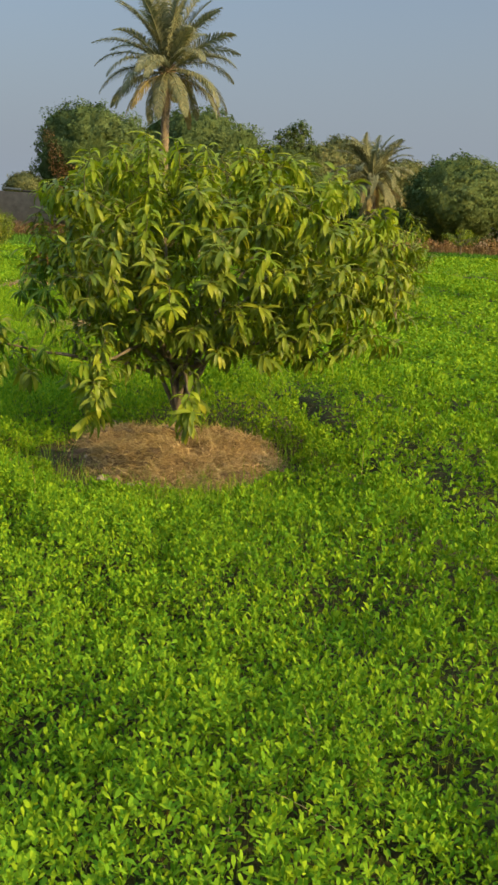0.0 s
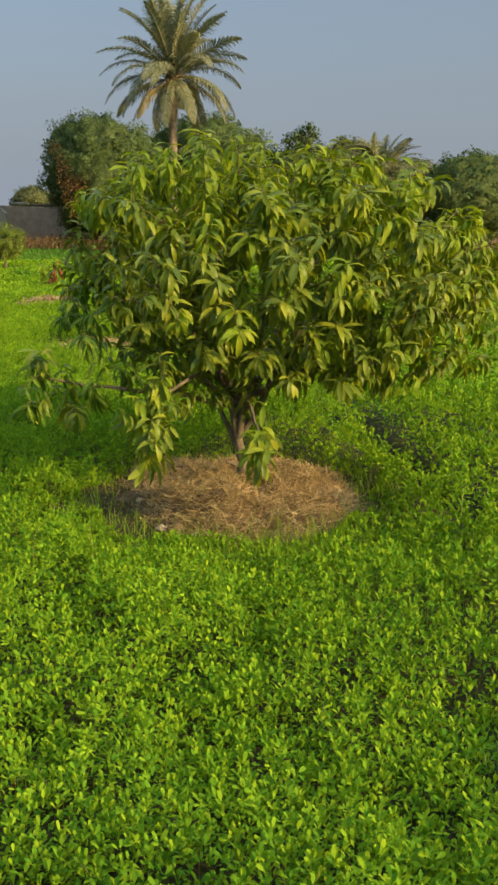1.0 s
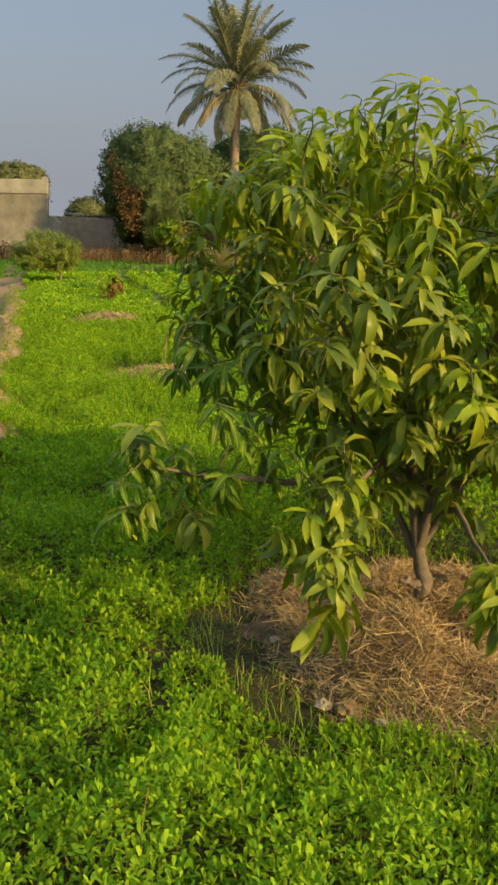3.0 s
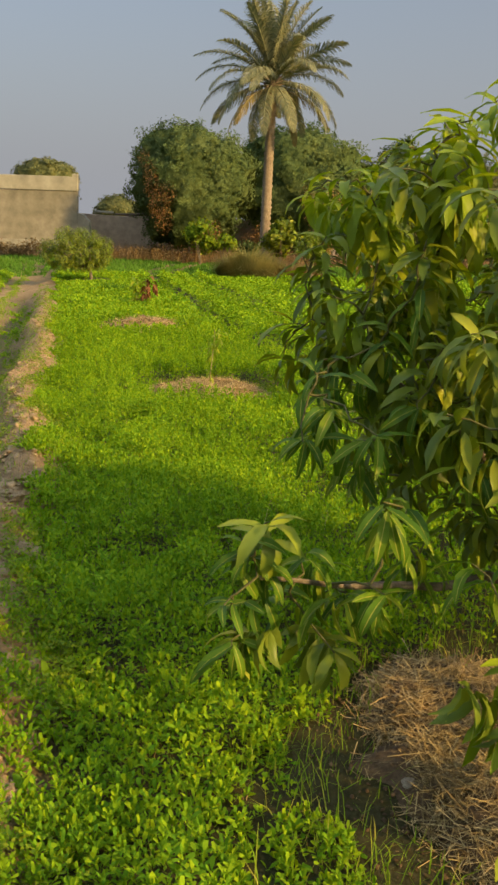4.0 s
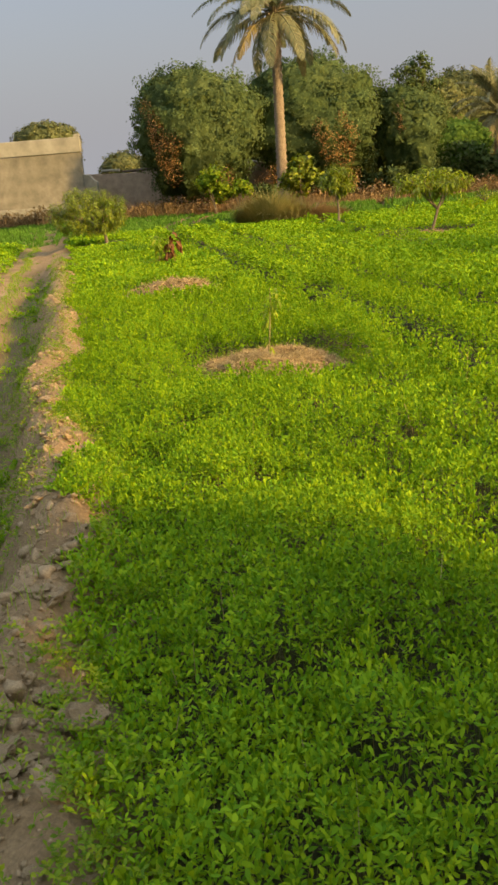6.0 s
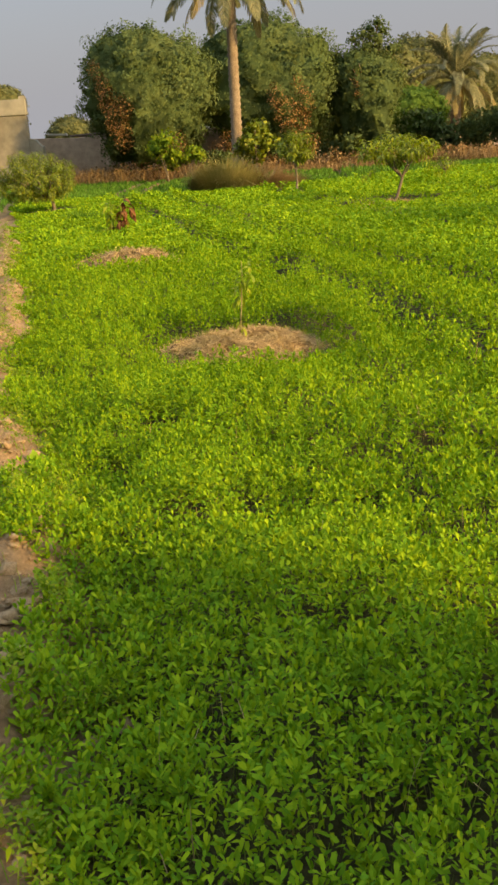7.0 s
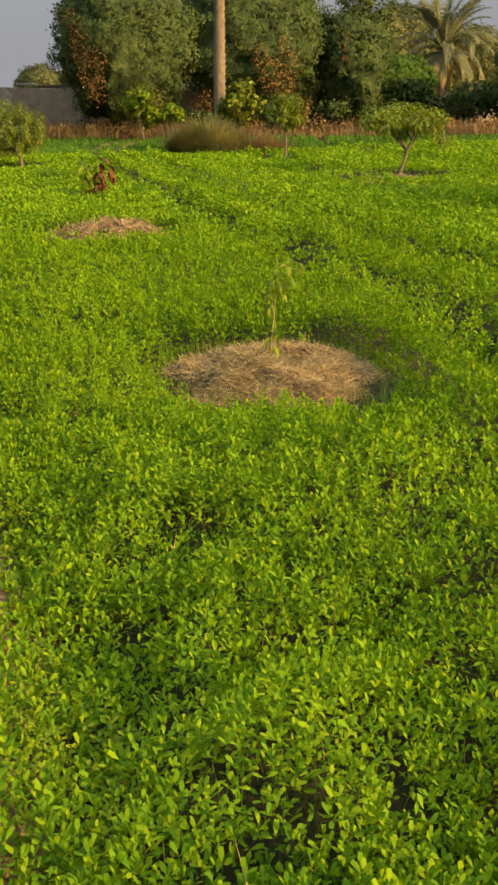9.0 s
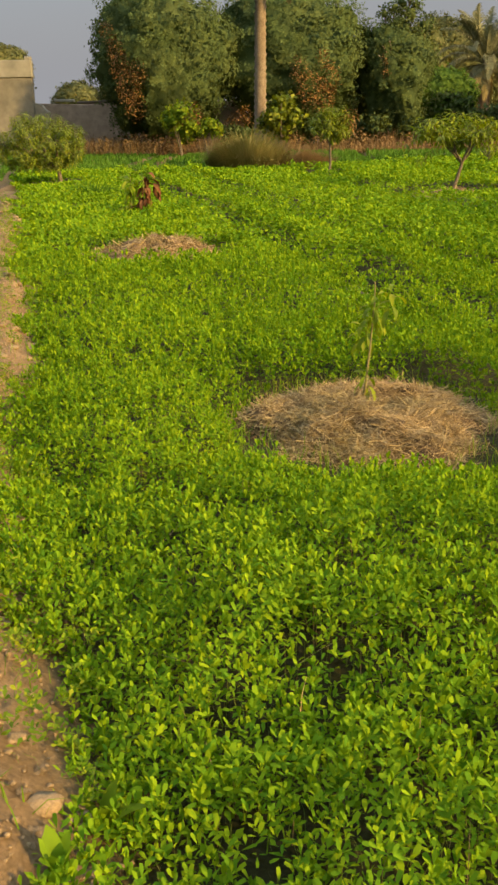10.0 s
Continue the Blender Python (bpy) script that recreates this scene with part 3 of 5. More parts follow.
def build_stems():
    """Clover stems and thin grass among the leaves."""
    x, y = scatter(-3.6, 1.8, 1.8, 12.8, 380)
    c = canopy(x, y)
    k = (c > 0.04) & (way_distance(x, y) < 3.6)
    x, y, c = x[k], y[k], c[k]
    n = len(x)
    v = blades(x, y, height(x, y), c * RNG.uniform(0.6, 0.95, n), np.full(n, 0.0026), np.abs(RNG.normal(0.1, 0.2, n)), 0.25)
    tagged(new("clover_stem", mesh_of("clover_stem", *v, CLOVER_STEM)), "thin upright pale green clover stems", "clover", kind="stuff")
    # dry stalks standing and lying in the clover
    x, y = scatter(-3.6, 1.8, 1.8, 13.5, 14)
    c = canopy(x, y)
    k = (c > 0.03) & (way_distance(x, y) < 5)
    x, y, c = x[k], y[k], c[k]
    n = len(x)
    v = blades(x, y, height(x, y) + c * 0.4, c * RNG.uniform(0.5, 1.2, n), RNG.uniform(0.002, 0.0035, n), np.abs(RNG.normal(0.5, 0.5, n)), 0.15)
    tagged(new("dry_stalks", mesh_of("dry_stalks", *v, STRAW)), "thin pale dry stalks among the clover", "grass", kind="stuff")
    # grass round the heaps and along the bank
    xs, ys = [], []
    for (hx, hy, rx, ry, hz), count in zip(HEAPS, (2000, 1300, 1000, 300, 300, 300, 300, 60)):
        a = RNG.uniform(0, 2 * math.pi, count)
        q = RNG.normal(1.27, 0.17, count)
        xs.append(hx + rx * q * np.cos(a))
        ys.append(hy + ry * q * np.sin(a))
    t = 3.0 + 24 * RNG.random(9000) ** 1.5
    xs.append(bank_x(t) + RNG.normal(-0.15, 0.45, 9000))
    ys.append(t)
    # worn grass between the wheel ruts of the track
    w = 5.0 + 34 * RNG.random(9000)
    xs.append(bank_x(w) + np.where(RNG.random(9000) < 0.6, RNG.normal(-1.08, 0.1, 9000), RNG.uniform(-1.5, -0.45, 9000)))
    ys.append(w)
    xs.insert(0, RNG.normal(0.05, 0.5, 4200))
    ys.insert(0, RNG.normal(4.75, 0.34, 4200))
    x, y = np.concatenate(xs), np.concatenate(ys)
    n = len(x)
    v = blades(x, y, height(x, y), RNG.uniform(0.03, 0.15, n) * np.where(np.arange(n) < 4200, 0.95, np.where(np.arange(n) < n - 18000, 1.0, 0.6)), RNG.uniform(0.002, 0.0045, n) * np.where(np.arange(n) < n - 9000, 1.0, 2.2), np.abs(RNG.normal(0.3, 0.3, n)), RNG.uniform(0.1, 1.0, n))
    tagged(new("grass", mesh_of("grass", *v, GRASS)), "thin grass blades round the straw heaps and bank", "grass", kind="stuff")
    # young crop beyond the clover
    x, y = scatter(-26, 18, 38, 57, 56)
    k = y > border_y(x) + 0.2
    x, y = x[k], y[k]
    n = len(x)
    v = blades(x, y, height(x, y), RNG.uniform(0.10, 0.20, n) * (0.6 + 0.8 * vnoise(x, y, 3, 8)), RNG.uniform(0.04, 0.09, n), np.abs(RNG.normal(0.3, 0.25, n)), flat=True)
    tagged(new("young_crop", mesh_of("young_crop", *v, CROP)), "dark bluish green young cereal crop beyond the clover", "crop", kind="stuff")
    # dry grass along the far edge
    x, y = scatter(-30, 24, 54.5, 60.5, 130)
    k = y > 55 + 1.4 * (vnoise(x, y * 0, 2.5, 3))
    x, y = x[k], y[k]
    n = len(x)
    v = blades(x, y, np.zeros(n), RNG.uniform(0.25, 0.9, n) * (0.45 + 1.0 * vnoise(x, y, 2.2, 5)), RNG.uniform(0.025, 0.06, n), np.abs(RNG.normal(0.7, 0.45, n)), flat=True)
    tagged(new("dry_grass", mesh_of("dry_grass", *v, DRY)), "tall reddish brown dry grass along the field edge", "grass", kind="stuff")


build_stems()

# ---- straw heaps ----


def build_heap(x, y, rx, ry, hz, strands, group, stained):
    z0 = float(height(np.array([x]), np.array([y]))[0])
    t = thing("straw_heap", x, y, z0, stained, "straw heap", group)
    n, m = 26, 72
    r = np.linspace(0, 1.1, n)[:, None]
    a = np.arange(m)[None] * 2 * math.pi / m
    rim = lambda b: 1 + 0.3 * (vnoise(1.3 * np.cos(b) + x, 1.3 * np.sin(b) + y, 0.75, 23) - 0.5) + 0.16 * (vnoise(np.cos(b) + x, np.sin(b) + y, 0.22, 24) - 0.5)
    px, py = rx * r * rim(a) * np.cos(a), ry * r * rim(a) * np.sin(a)
    rough = vnoise(px + x, py + y, 0.16, 21) - 0.5 + 0.5 * (vnoise(px + x, py + y, 0.05, 22) - 0.5)
    top = hz * (1 - 0.8 * np.clip(r, 0, 1.2) ** 2) * (0.78 + 0.85 * rough) + 0.02 * rough
    pz = np.where(r > 1.07, -0.06, top - 0.2 * hz * step(0.8, 1.2, r))
    v = np.stack([px, py, pz], -1).reshape(-1, 3)
    i, j = np.meshgrid(np.arange(n - 1), np.arange(m), indexing="ij")
    k = (j + 1) % m
    f = np.stack([i * m + j, i * m + k, (i + 1) * m + k, (i + 1) * m + j], -1).reshape(-1, 4)
    part("soil", smooth(mesh_of("soil", v, f, SOIL if y < 15 else HEAP_SOIL)), t, "crumbly soil under the straw")
    # strands
    q = np.sqrt(RNG.random(strands)) * 1.16
    b = RNG.uniform(0, 2 * math.pi, strands)
    sx, sy = rx * q * rim(b) * np.cos(b), ry * q * rim(b) * np.sin(b)
    keep = vnoise(sx + x, sy + y, 0.2, 31) + 0.45 * (1 - q) > 0.06 + 0.2 * RNG.random(strands)
    keep &= RNG.random(strands) > 0.8 * step(0.9, 1.25, q)
    sx, sy, q = sx[keep], sy[keep], q[keep]
    c = len(sx)
    rough = vnoise(sx + x, sy + y, 0.16, 21) - 0.5
    sz = hz * (1 - 0.8 * q ** 2) * (0.78 + 0.85 * rough) - 0.2 * hz * step(0.8, 1.2, q) + RNG.uniform(0.0, 0.035, c) * np.clip(2.2 - 1.8 * q, 0.15, 1)
    flow = 2.6 * (vnoise(sx + x, sy + y, 0.3, 41) - 0.5) * 3 + RNG.normal(0, 1.1, c)
    pitch = RNG.normal(0.06, 0.36, c) - 0.08 * q
    along = np.stack([np.cos(flow) * np.cos(pitch), np.sin(flow) * np.cos(pitch), np.sin(pitch)], -1)
    strand = np.array([[-0.5, -0.5, 0], [0.5, -0.5, 0], [0.5, 0.5, 0], [-0.5, 0.5, 0]])
    length, w = (0.02 + 0.16 * RNG.random(c) ** 1.8) * (1 + 0.4 * (y > 15)), RNG.uniform(0.0013, 0.003, c) * (1 + 1.5 * (y > 15))
    up = np.array([[0, 0, 1.0]]) + RNG.normal(0, 0.5, (c, 3))
    v, f = stamp(strand, np.array([[0, 1, 2, 3]]), frames_of(along, up), np.stack([sx, sy, sz], -1), np.stack([w, length, length], -1))
    part("straw", mesh_of("straw", v, f, STRAW), t, "loose dry golden straw mulch", "stuff")
    return t


for (hx, hy, rx, ry, hz), strands, label in zip(HEAPS, (30000, 26000, 9000, 700, 500, 500, 500, 120), (
        "low ring of dry straw on dark soil round the mango trunk", "domed heap of dry straw round a thin sapling", "flat heap of dry straw amid the clover",
        "small straw heap under a young mango", "small straw heap under a far sapling", "small brown heap under a round mango bush", "small bare heap in the clover", "small bare patch of brown soil between clover beds")):
    build_heap(hx, hy, rx, ry, hz, strands, "straw heaps in the field", label)

# ---- mango leaves and trees ----


def leaf_template(droop, twist, fold=0.34, width=0.122, segs=5, rib=False):
    """A long leaf, 1 long, growing along +y and drooping to -z, folded along its midrib."""
    s = np.linspace(0, 1, segs)
    ang = -droop * s ** 1.2
    y = np.concatenate([[0], np.cumsum(np.cos(ang[:-1]) * np.diff(s))])
    z = np.concatenate([[0], np.cumsum(np.sin(ang[:-1]) * np.diff(s))])
    w = width * np.sin(math.pi * np.clip(s * 0.93 + 0.04, 0, 1)) ** 0.75
    w[0], w[-1] = 0.008, 0.004
    roll = twist * s
    v = []
    for i in range(segs):
        for side in ((-1, -0.07, 0.07, 1) if rib else (-1, 0, 1)):
            dx, dz = side * w[i], abs(side) * w[i] * fold + 0.012 * side * math.sin(i * 2.1)
            v.append((dx * math.cos(roll[i]) - dz * math.sin(roll[i]), y[i], z[i] + dx * math.sin(roll[i]) + dz * math.cos(roll[i])))
    f = []
    for i in range(segs - 1):
        c = 4 if rib else 3
        for k in range(c - 1):
            f.append((i * c + k, i * c + k + 1, i * c + k + c + 1, i * c + k + c))
    return np.array(v), np.array(f)


BENDS = ((0.7, 0.2), (1.15, -0.35), (1.6, 0.3), (0.95, 0.55), (2.0, -0.2))
LEAVES = [leaf_template(d, t) for d, t in BENDS]
FAR_LEAVES = [leaf_template(d, t, 0.35, 0.10, 4) for d, t in BENDS]


def whorl(tip, axis, count, size, hang):
    """Leaves round the end of a twig: their places, frames and lengths."""
    ax = unit(np.asarray(axis, float))
    side = unit(np.cross(ax, [0.3, 0.2, 1.0]))
    other = np.cross(ax, side)
    g = np.arange(count) * 2.4 + RNG.uniform(0, 6.28) + RNG.normal(0, 0.25, count)
    back = np.linspace(0, 1, count)
    open_ = 0.95 + 0.5 * back + RNG.normal(0, 0.18, count)
    radial = np.cos(g)[:, None] * side + np.sin(g)[:, None] * other
    d = np.cos(open_)[:, None] * ax + np.sin(open_)[:, None] * radial
    d[:, 2] -= hang * RNG.uniform(0.6, 1.2) * (0.35 + 1.3 * back) * RNG.uniform(0.6, 1.3, count)
    d[:, 2] = np.minimum(d[:, 2], 0.2)
    d = unit(d)
    up = np.array([[0, 0, 1.0]]) * 1.0 + 0.55 * ax[None] + RNG.normal(0, 0.22, (count, 3))
    places = np.asarray(tip)[None] - ax[None] * (back * size * 1.15)[:, None]
    return places, frames_of(d, up), size * RNG.uniform(0.7, 1.08, count)


def mango_tree(base, trunk_top, crown, radii, tips, leaf, count, low, single=None, rusty=(), seed=1, extra=(), new_share=0.16, hang=0.55, label="", group="", trunk_r=0.036, forks=7, name="mango_tree", limbs=()):
    """A mango: short trunk, limbs to the crown, whorls of long drooping leaves at the twig ends."""
    r = np.random.default_rng(seed)
    shapes = LEAVES if base[1] < 10 else FAR_LEAVES
    base, crown, radii = np.array(base, float), np.array(crown, float), np.array(radii, float)
    sink = np.array([0, 0, 0.12 if 12 < base[1] < 46 else 0.0])
    base, crown, trunk_top, extra = base - sink, crown - sink, np.array(trunk_top, float) - sink, [np.array(e, float) - sink for e in extra]
    t = thing(name, *base, label, "tree", group)
    top = np.array(trunk_top, float) - base
    part("trunk", smooth(mesh_of("trunk", *tube(curve_pts((0, 0, -0.05), top, 8, (0.02, 0.01, 0), 0.004), np.linspace(1.25, 0.85, 8) * trunk_r, 10, 0.08), BARK)), t)
    ends = []
    while len(ends) < tips:
        p = r.normal(0, 1, 3)
        p /= np.linalg.norm(p)
        p = p * r.uniform(0.12, 1.0) ** 0.4 * radii
        q = crown + p
        if q[2] < low + 0.12 * r.random():
            continue
        ends.append(q - base)
    ends = [np.array(e, float) - base for e in extra] + ends
    ends = np.array(ends)
    # limbs
    joints = [top[None]]
    for i in range(forks):
        a = i * 2 * math.pi / forks + r.uniform(-0.3, 0.3)
        h = crown - base + radii * np.array([0.55 * math.cos(a), 0.55 * math.sin(a), r.uniform(-0.25, 0.4)])
        pts = curve_pts(top, h, 8, (0, 0, (0.14 if base[1] < 10 else -0.06) * radii[2]), 0.012)
        joints.append(pts[3:])
        part("limb", smooth(mesh_of("limb", *tube(pts, np.linspace(0.72, 0.26, 8) * trunk_r, 7, 0.06), BARK)), t)
    for line in limbs:
        line = np.array(line, float) - base
        pts = np.concatenate([curve_pts(p, q, 5, (0, 0, -0.01), 0.006)[:-1] for p, q in zip(line[:-1], line[1:])] + [line[-1:]])
        joints.append(pts[1:])
        part("limb", smooth(mesh_of("limb", *tube(pts, np.linspace(0.6, 0.16, len(pts)) * trunk_r, 7, 0.06), BARK)), t)
    joints = np.concatenate(joints)
    twigs, old, fresh, singles = [], ([], [], []), ([], [], []), []
    # each twig branches off the nearest limb or earlier twig
    nodes, lines = joints, {}
    for i in np.argsort(np.min(np.linalg.norm(ends[:, None] - joints[None], axis=2), axis=1)):
        e = ends[i]
        start = nodes[int(np.argmin(np.linalg.norm(nodes - e, axis=1) + 0.25 * np.maximum(nodes[:, 2] - e[2], 0)))]
        lines[i] = curve_pts(start, e, 5, (0, 0, 0.06 * np.linalg.norm(e - start)), 0.01)
        nodes = np.concatenate([nodes, lines[i][1:4]])
    for i, e in enumerate(ends):
        pts = lines[i]
        twigs.append(tube(pts, np.linspace(0.12, 0.055, 5) * trunk_r, 4))
        out = unit((e - (crown - base)) / radii)
        ax = unit(pts[-1] - pts[-2]) * 0.7 + out * 0.35 + np.array([0, 0, 0.6])
        if single is not None and single(e + base) and len(singles) < 288:
            singles += list(zip(*whorl(e, ax, 11, leaf * r.uniform(0.86, 1.08), hang * 1.15)))
            continue
        n = int(count * r.uniform(0.75, 1.25))
        pl, fr, ln = whorl(e, ax, n, leaf * r.uniform(0.85, 1.15), hang)
        bin_ = fresh if (r.random() < new_share * (1.6 if e[2] > crown[2] - base[2] + 0.3 * radii[2] else 0.5)) else old
        bin_[0].append(pl)
        bin_[1].append(fr)
        bin_[2].append(ln)
    if rusty:
        rows = [whorl(np.array(e, float) - sink - base, (0.3, 0, 1), 12, leaf, hang) for e in rusty]
        pl, fr, ln = (np.concatenate(c) for c in zip(*rows))
        part("foliage", smooth(mesh_of("foliage", *stamp(*shapes[1], fr, pl, np.stack([ln] * 3, -1)), BROWN)), t, "rusty orange dying leaves", "stuff")
    part("twig_mass", smooth(mesh_of("twig_mass", *joined(twigs), TWIG)), t, "thin green and brown twigs", "stuff")
    for bin_, m, word in ((old, MANGO, "dark green drooping mango leaves"), (fresh, MANGO_NEW, "yellow-green new mango leaves")):
        if not bin_[0]:
            continue
        pl, fr, ln = (np.concatenate(b) for b in bin_)
        pick = r.integers(0, len(shapes), len(pl))
        v = [stamp(*shapes[k], fr[pick == k], pl[pick == k], np.stack([ln[pick == k]] * 3, -1)) for k in range(len(shapes)) if (pick == k).any()]
        part("foliage", smooth(mesh_of("foliage", *joined(v), m)), t, word, "stuff")
    if singles:
        shared = [smooth(mesh_of("leaf", *leaf_template(d * 0.85, w, 0.34, 0.108, 9, True), MANGO_ONE)) for d, w in BENDS]
        for me in shared:
            me.materials.append(MIDRIB)
            me.polygons.foreach_set("material_index", np.array([1 if k % 3 == 1 else 0 for k in range(len(me.polygons))], np.int32))
        for pl, fr, ln in singles:
            m = Matrix([[*(fr[i] * ln * np.array([1.0, 1, 1])), pl[i]] for i in range(3)] + [[0, 0, 0, 1]])
            part("leaf", shared[int(r.integers(0, len(shared)))], t, at=m)
    return t


MANGO_TIPS = [(-0.80, 5.06, 0.54), (-0.75, 5.1, 0.5), (-1.25, 5.55, 1.16), (-1.15, 5.45, 1.12), (-1.2, 5.65, 1.0), (-1.05, 5.6, 1.16), (-0.95, 5.5, 1.05), (-1.3, 5.6, 1.24), (-1.0, 5.7, 1.25), (-0.9, 5.6, 1.2),
              (-1.436, 5.319, 0.90), (-1.447, 5.253, 0.68), (-1.325, 5.708, 1.18), (-1.318, 5.53, 1.08), (-1.094, 5.823, 1.05), (-1.119, 5.763, 1.35), (-1.2, 6.5, 1.72), (-0.577, 5.32, 0.92),
              (-0.963, 5.377, 1.66), (-0.294, 5.418, 1.70), (-0.807, 5.05, 0.66), (-0.58, 5.5, 1.98), (-1.42, 5.33, 0.86), (-1.47, 5.28, 0.76), (-1.30, 5.42, 0.84), (-1.2, 5.5, 0.72), (-1.08, 5.36, 0.98), (-0.95, 5.25, 0.90), (-0.88, 5.10, 0.74), (-0.80, 5.12, 0.62),
              (-0.30, 5.28, 0.52), (-0.33, 5.3, 0.44), (0.2, 5.6, 0.72), (0.4, 5.72, 0.98), (0.1, 5.45, 0.78), (-0.15, 5.35, 0.80), (-0.6, 5.5, 0.92), (-0.62, 5.88, 2.03), (-0.75, 5.55, 1.93),
              (-0.9, 5.45, 1.88), (-0.45, 5.7, 1.98), (-1.32, 6.3, 1.72), (-1.16, 6.45, 1.79), (-1.28, 5.75, 1.25), (-1.05, 5.7, 1.46), (-0.36, 5.4, 1.22), (0.35, 6.1, 1.86), (0.62, 6.2, 1.72),
              (0.8, 6.2, 1.1), (0.95, 6.2, 1.3), (0.6, 5.8, 1.28), (-0.82, 5.55, 1.38), (-1.15, 5.15, 1.05), (-1.1, 5.8, 0.8), (0.55, 5.75, 0.75), (0.75, 6.0, 0.8), (-1.35, 6.0, 1.5), (-1.4, 6.15, 1.2), (-1.3, 5.95, 1.05), (-1.35, 6.2, 1.68), (-1.25, 6.0, 1.72), (-1.15, 5.7, 1.72), (-1.1, 6.3, 1.82), (-1.3, 6.5, 1.7),
              (-1.0, 5.65, 0.82), (-0.85, 5.75, 0.86), (-0.7, 5.8, 0.8), (-1.25, 5.6, 0.68), (-1.35, 5.45, 0.70), (-1.12, 5.3, 0.80), (-1.0, 6.0, 1.86), (-0.95, 5.75, 1.84),
              (-0.84, 5.15, 1.42), (-0.72, 5.15, 1.36), (-0.85, 5.15, 1.22), (-0.73, 5.17, 1.22), (-0.69, 5.15, 1.10), (-0.87, 5.17, 1.08), (-0.78, 5.15, 0.95), (-0.78, 5.12, 0.72),
              (-1.0, 5.2, 1.38), (-1.04, 5.22, 1.22), (-0.29, 5.15, 0.60), (-0.5, 5.2, 1.3), (-0.4, 5.15, 1.05), (-0.2, 5.2, 1.2), (-0.55, 5.25, 1.6), (-0.3, 5.3, 1.7), (0.0, 5.3, 1.5),
              (0.85, 6.1, 0.85), (0.95, 6.2, 1.0), (1.1, 6.2, 0.95), (1.12, 6.25, 1.1), (1.02, 6.15, 0.8), (1.15, 6.3, 1.25), (1.12, 6.3, 1.4), (1.02, 6.25, 1.15), (1.05, 6.3, 1.3), (1.0, 6.2, 1.45), (0.92, 6.1, 1.55), (0.85, 6.0, 1.35), (0.9, 5.95, 1.15), (0.8, 5.85, 0.95), (0.7, 5.75, 0.85), (1.0, 6.0, 1.25),
              (-0.74, 5.12, 0.86), (-0.82, 5.14, 0.82), (-0.70, 5.16, 0.72), (-0.86, 5.16, 0.62), (-0.26, 5.14, 0.50), (-0.33, 5.16, 0.46), (-1.38, 5.3, 0.95), (-1.45, 5.36, 0.66), (-1.22, 5.38, 0.62)]
mango_tree((-0.40, 6.08, 0.06), (-0.42, 6.11, 0.32), (-0.18, 6.22, 1.30), (1.24, 1.08, 0.78), 660, 0.122, 18, 0.64, single=lambda e: e[0] < -0.9 and e[1] < 5.85 and e[2] < 1.5, seed=4,
           limbs=[[(-0.42, 6.11, 0.30), (-0.41, 6.14, 0.56), (-0.33, 6.2, 1.05)], [(-0.41, 6.09, 0.17), (-0.46, 6.07, 0.20), (-0.49, 6.06, 0.205)], [(-0.42, 6.11, 0.28), (-0.50, 6.12, 0.44), (-0.60, 6.15, 0.75), (-0.72, 6.2, 1.1)],
                  [(-0.42, 6.16, 0.50), (-0.80, 5.86, 0.66), (-1.10, 5.58, 0.72), (-1.40, 5.36, 0.80)], [(-0.42, 6.14, 0.52), (-0.62, 5.65, 0.78), (-0.86, 5.15, 0.72)],
                  [(-0.40, 6.12, 0.48), (-0.35, 5.70, 0.60), (-0.30, 5.33, 0.52)], [(-0.40, 6.16, 0.55), (-0.05, 5.80, 0.80), (0.35, 5.65, 0.85)],
                  [(-0.42, 6.14, 0.55), (-0.58, 5.72, 0.92), (-0.70, 5.40, 1.10), (-0.80, 5.22, 1.28)], [(-0.42, 6.14, 0.55), (-0.85, 6.0, 1.0), (-1.15, 5.85, 1.25)]],
           extra=MANGO_TIPS, new_share=0.42, hang=0.85, trunk_r=0.031, forks=5, label="young mango tree with long drooping leaves and forked trunk")
# other mangoes of the rows
mango_tree((-8.75, 33.1, 0.05), (-8.8, 33.1, 0.52), (-9.2, 33.1, 1.08), (1.25, 1.15, 0.80), 680, 0.14, 12, 0.3, seed=11, new_share=0.1, hang=0.35, trunk_r=0.05,
           label="round bushy mango tree with dense olive green leaves", group="mango trees in the row")
mango_tree((0.35, 28.9, 0.06), (0.55, 28.9, 0.62), (0.45, 28.9, 1.27), (0.98, 0.7, 0.38), 125, 0.2, 12, 0.85, seed=12, new_share=1.0, hang=0.35, trunk_r=0.034,
           extra=[(-0.45, 28.9, 1.12), (-0.72, 28.8, 1.02), (-0.18, 28.8, 0.75), (-0.36, 28.8, 0.66), (0.06, 29.0, 1.44), (1.3, 28.9, 0.77), (1.56, 28.9, 0.7), (1.17, 28.9, 0.96)],
           label="open young mango with yellow-green drooping leaves on a bent trunk", group="mango trees in the row")
mango_tree((-1.88, 36.4, 0.06), (-1.86, 36.4, 0.85), (-1.81, 36.4, 1.43), (0.62, 0.6, 0.58), 130, 0.2, 13, 0.9, seed=13, new_share=0.12, hang=0.5, trunk_r=0.034,
           rusty=[(-1.22, 36.3, 1.78), (-1.3, 36.3, 1.62), (-1.16, 36.2, 1.66), (-1.25, 36.2, 1.45), (-1.4, 36.2, 1.82)], label="slim young mango tree with grey-green crown", group="mango trees in the row")
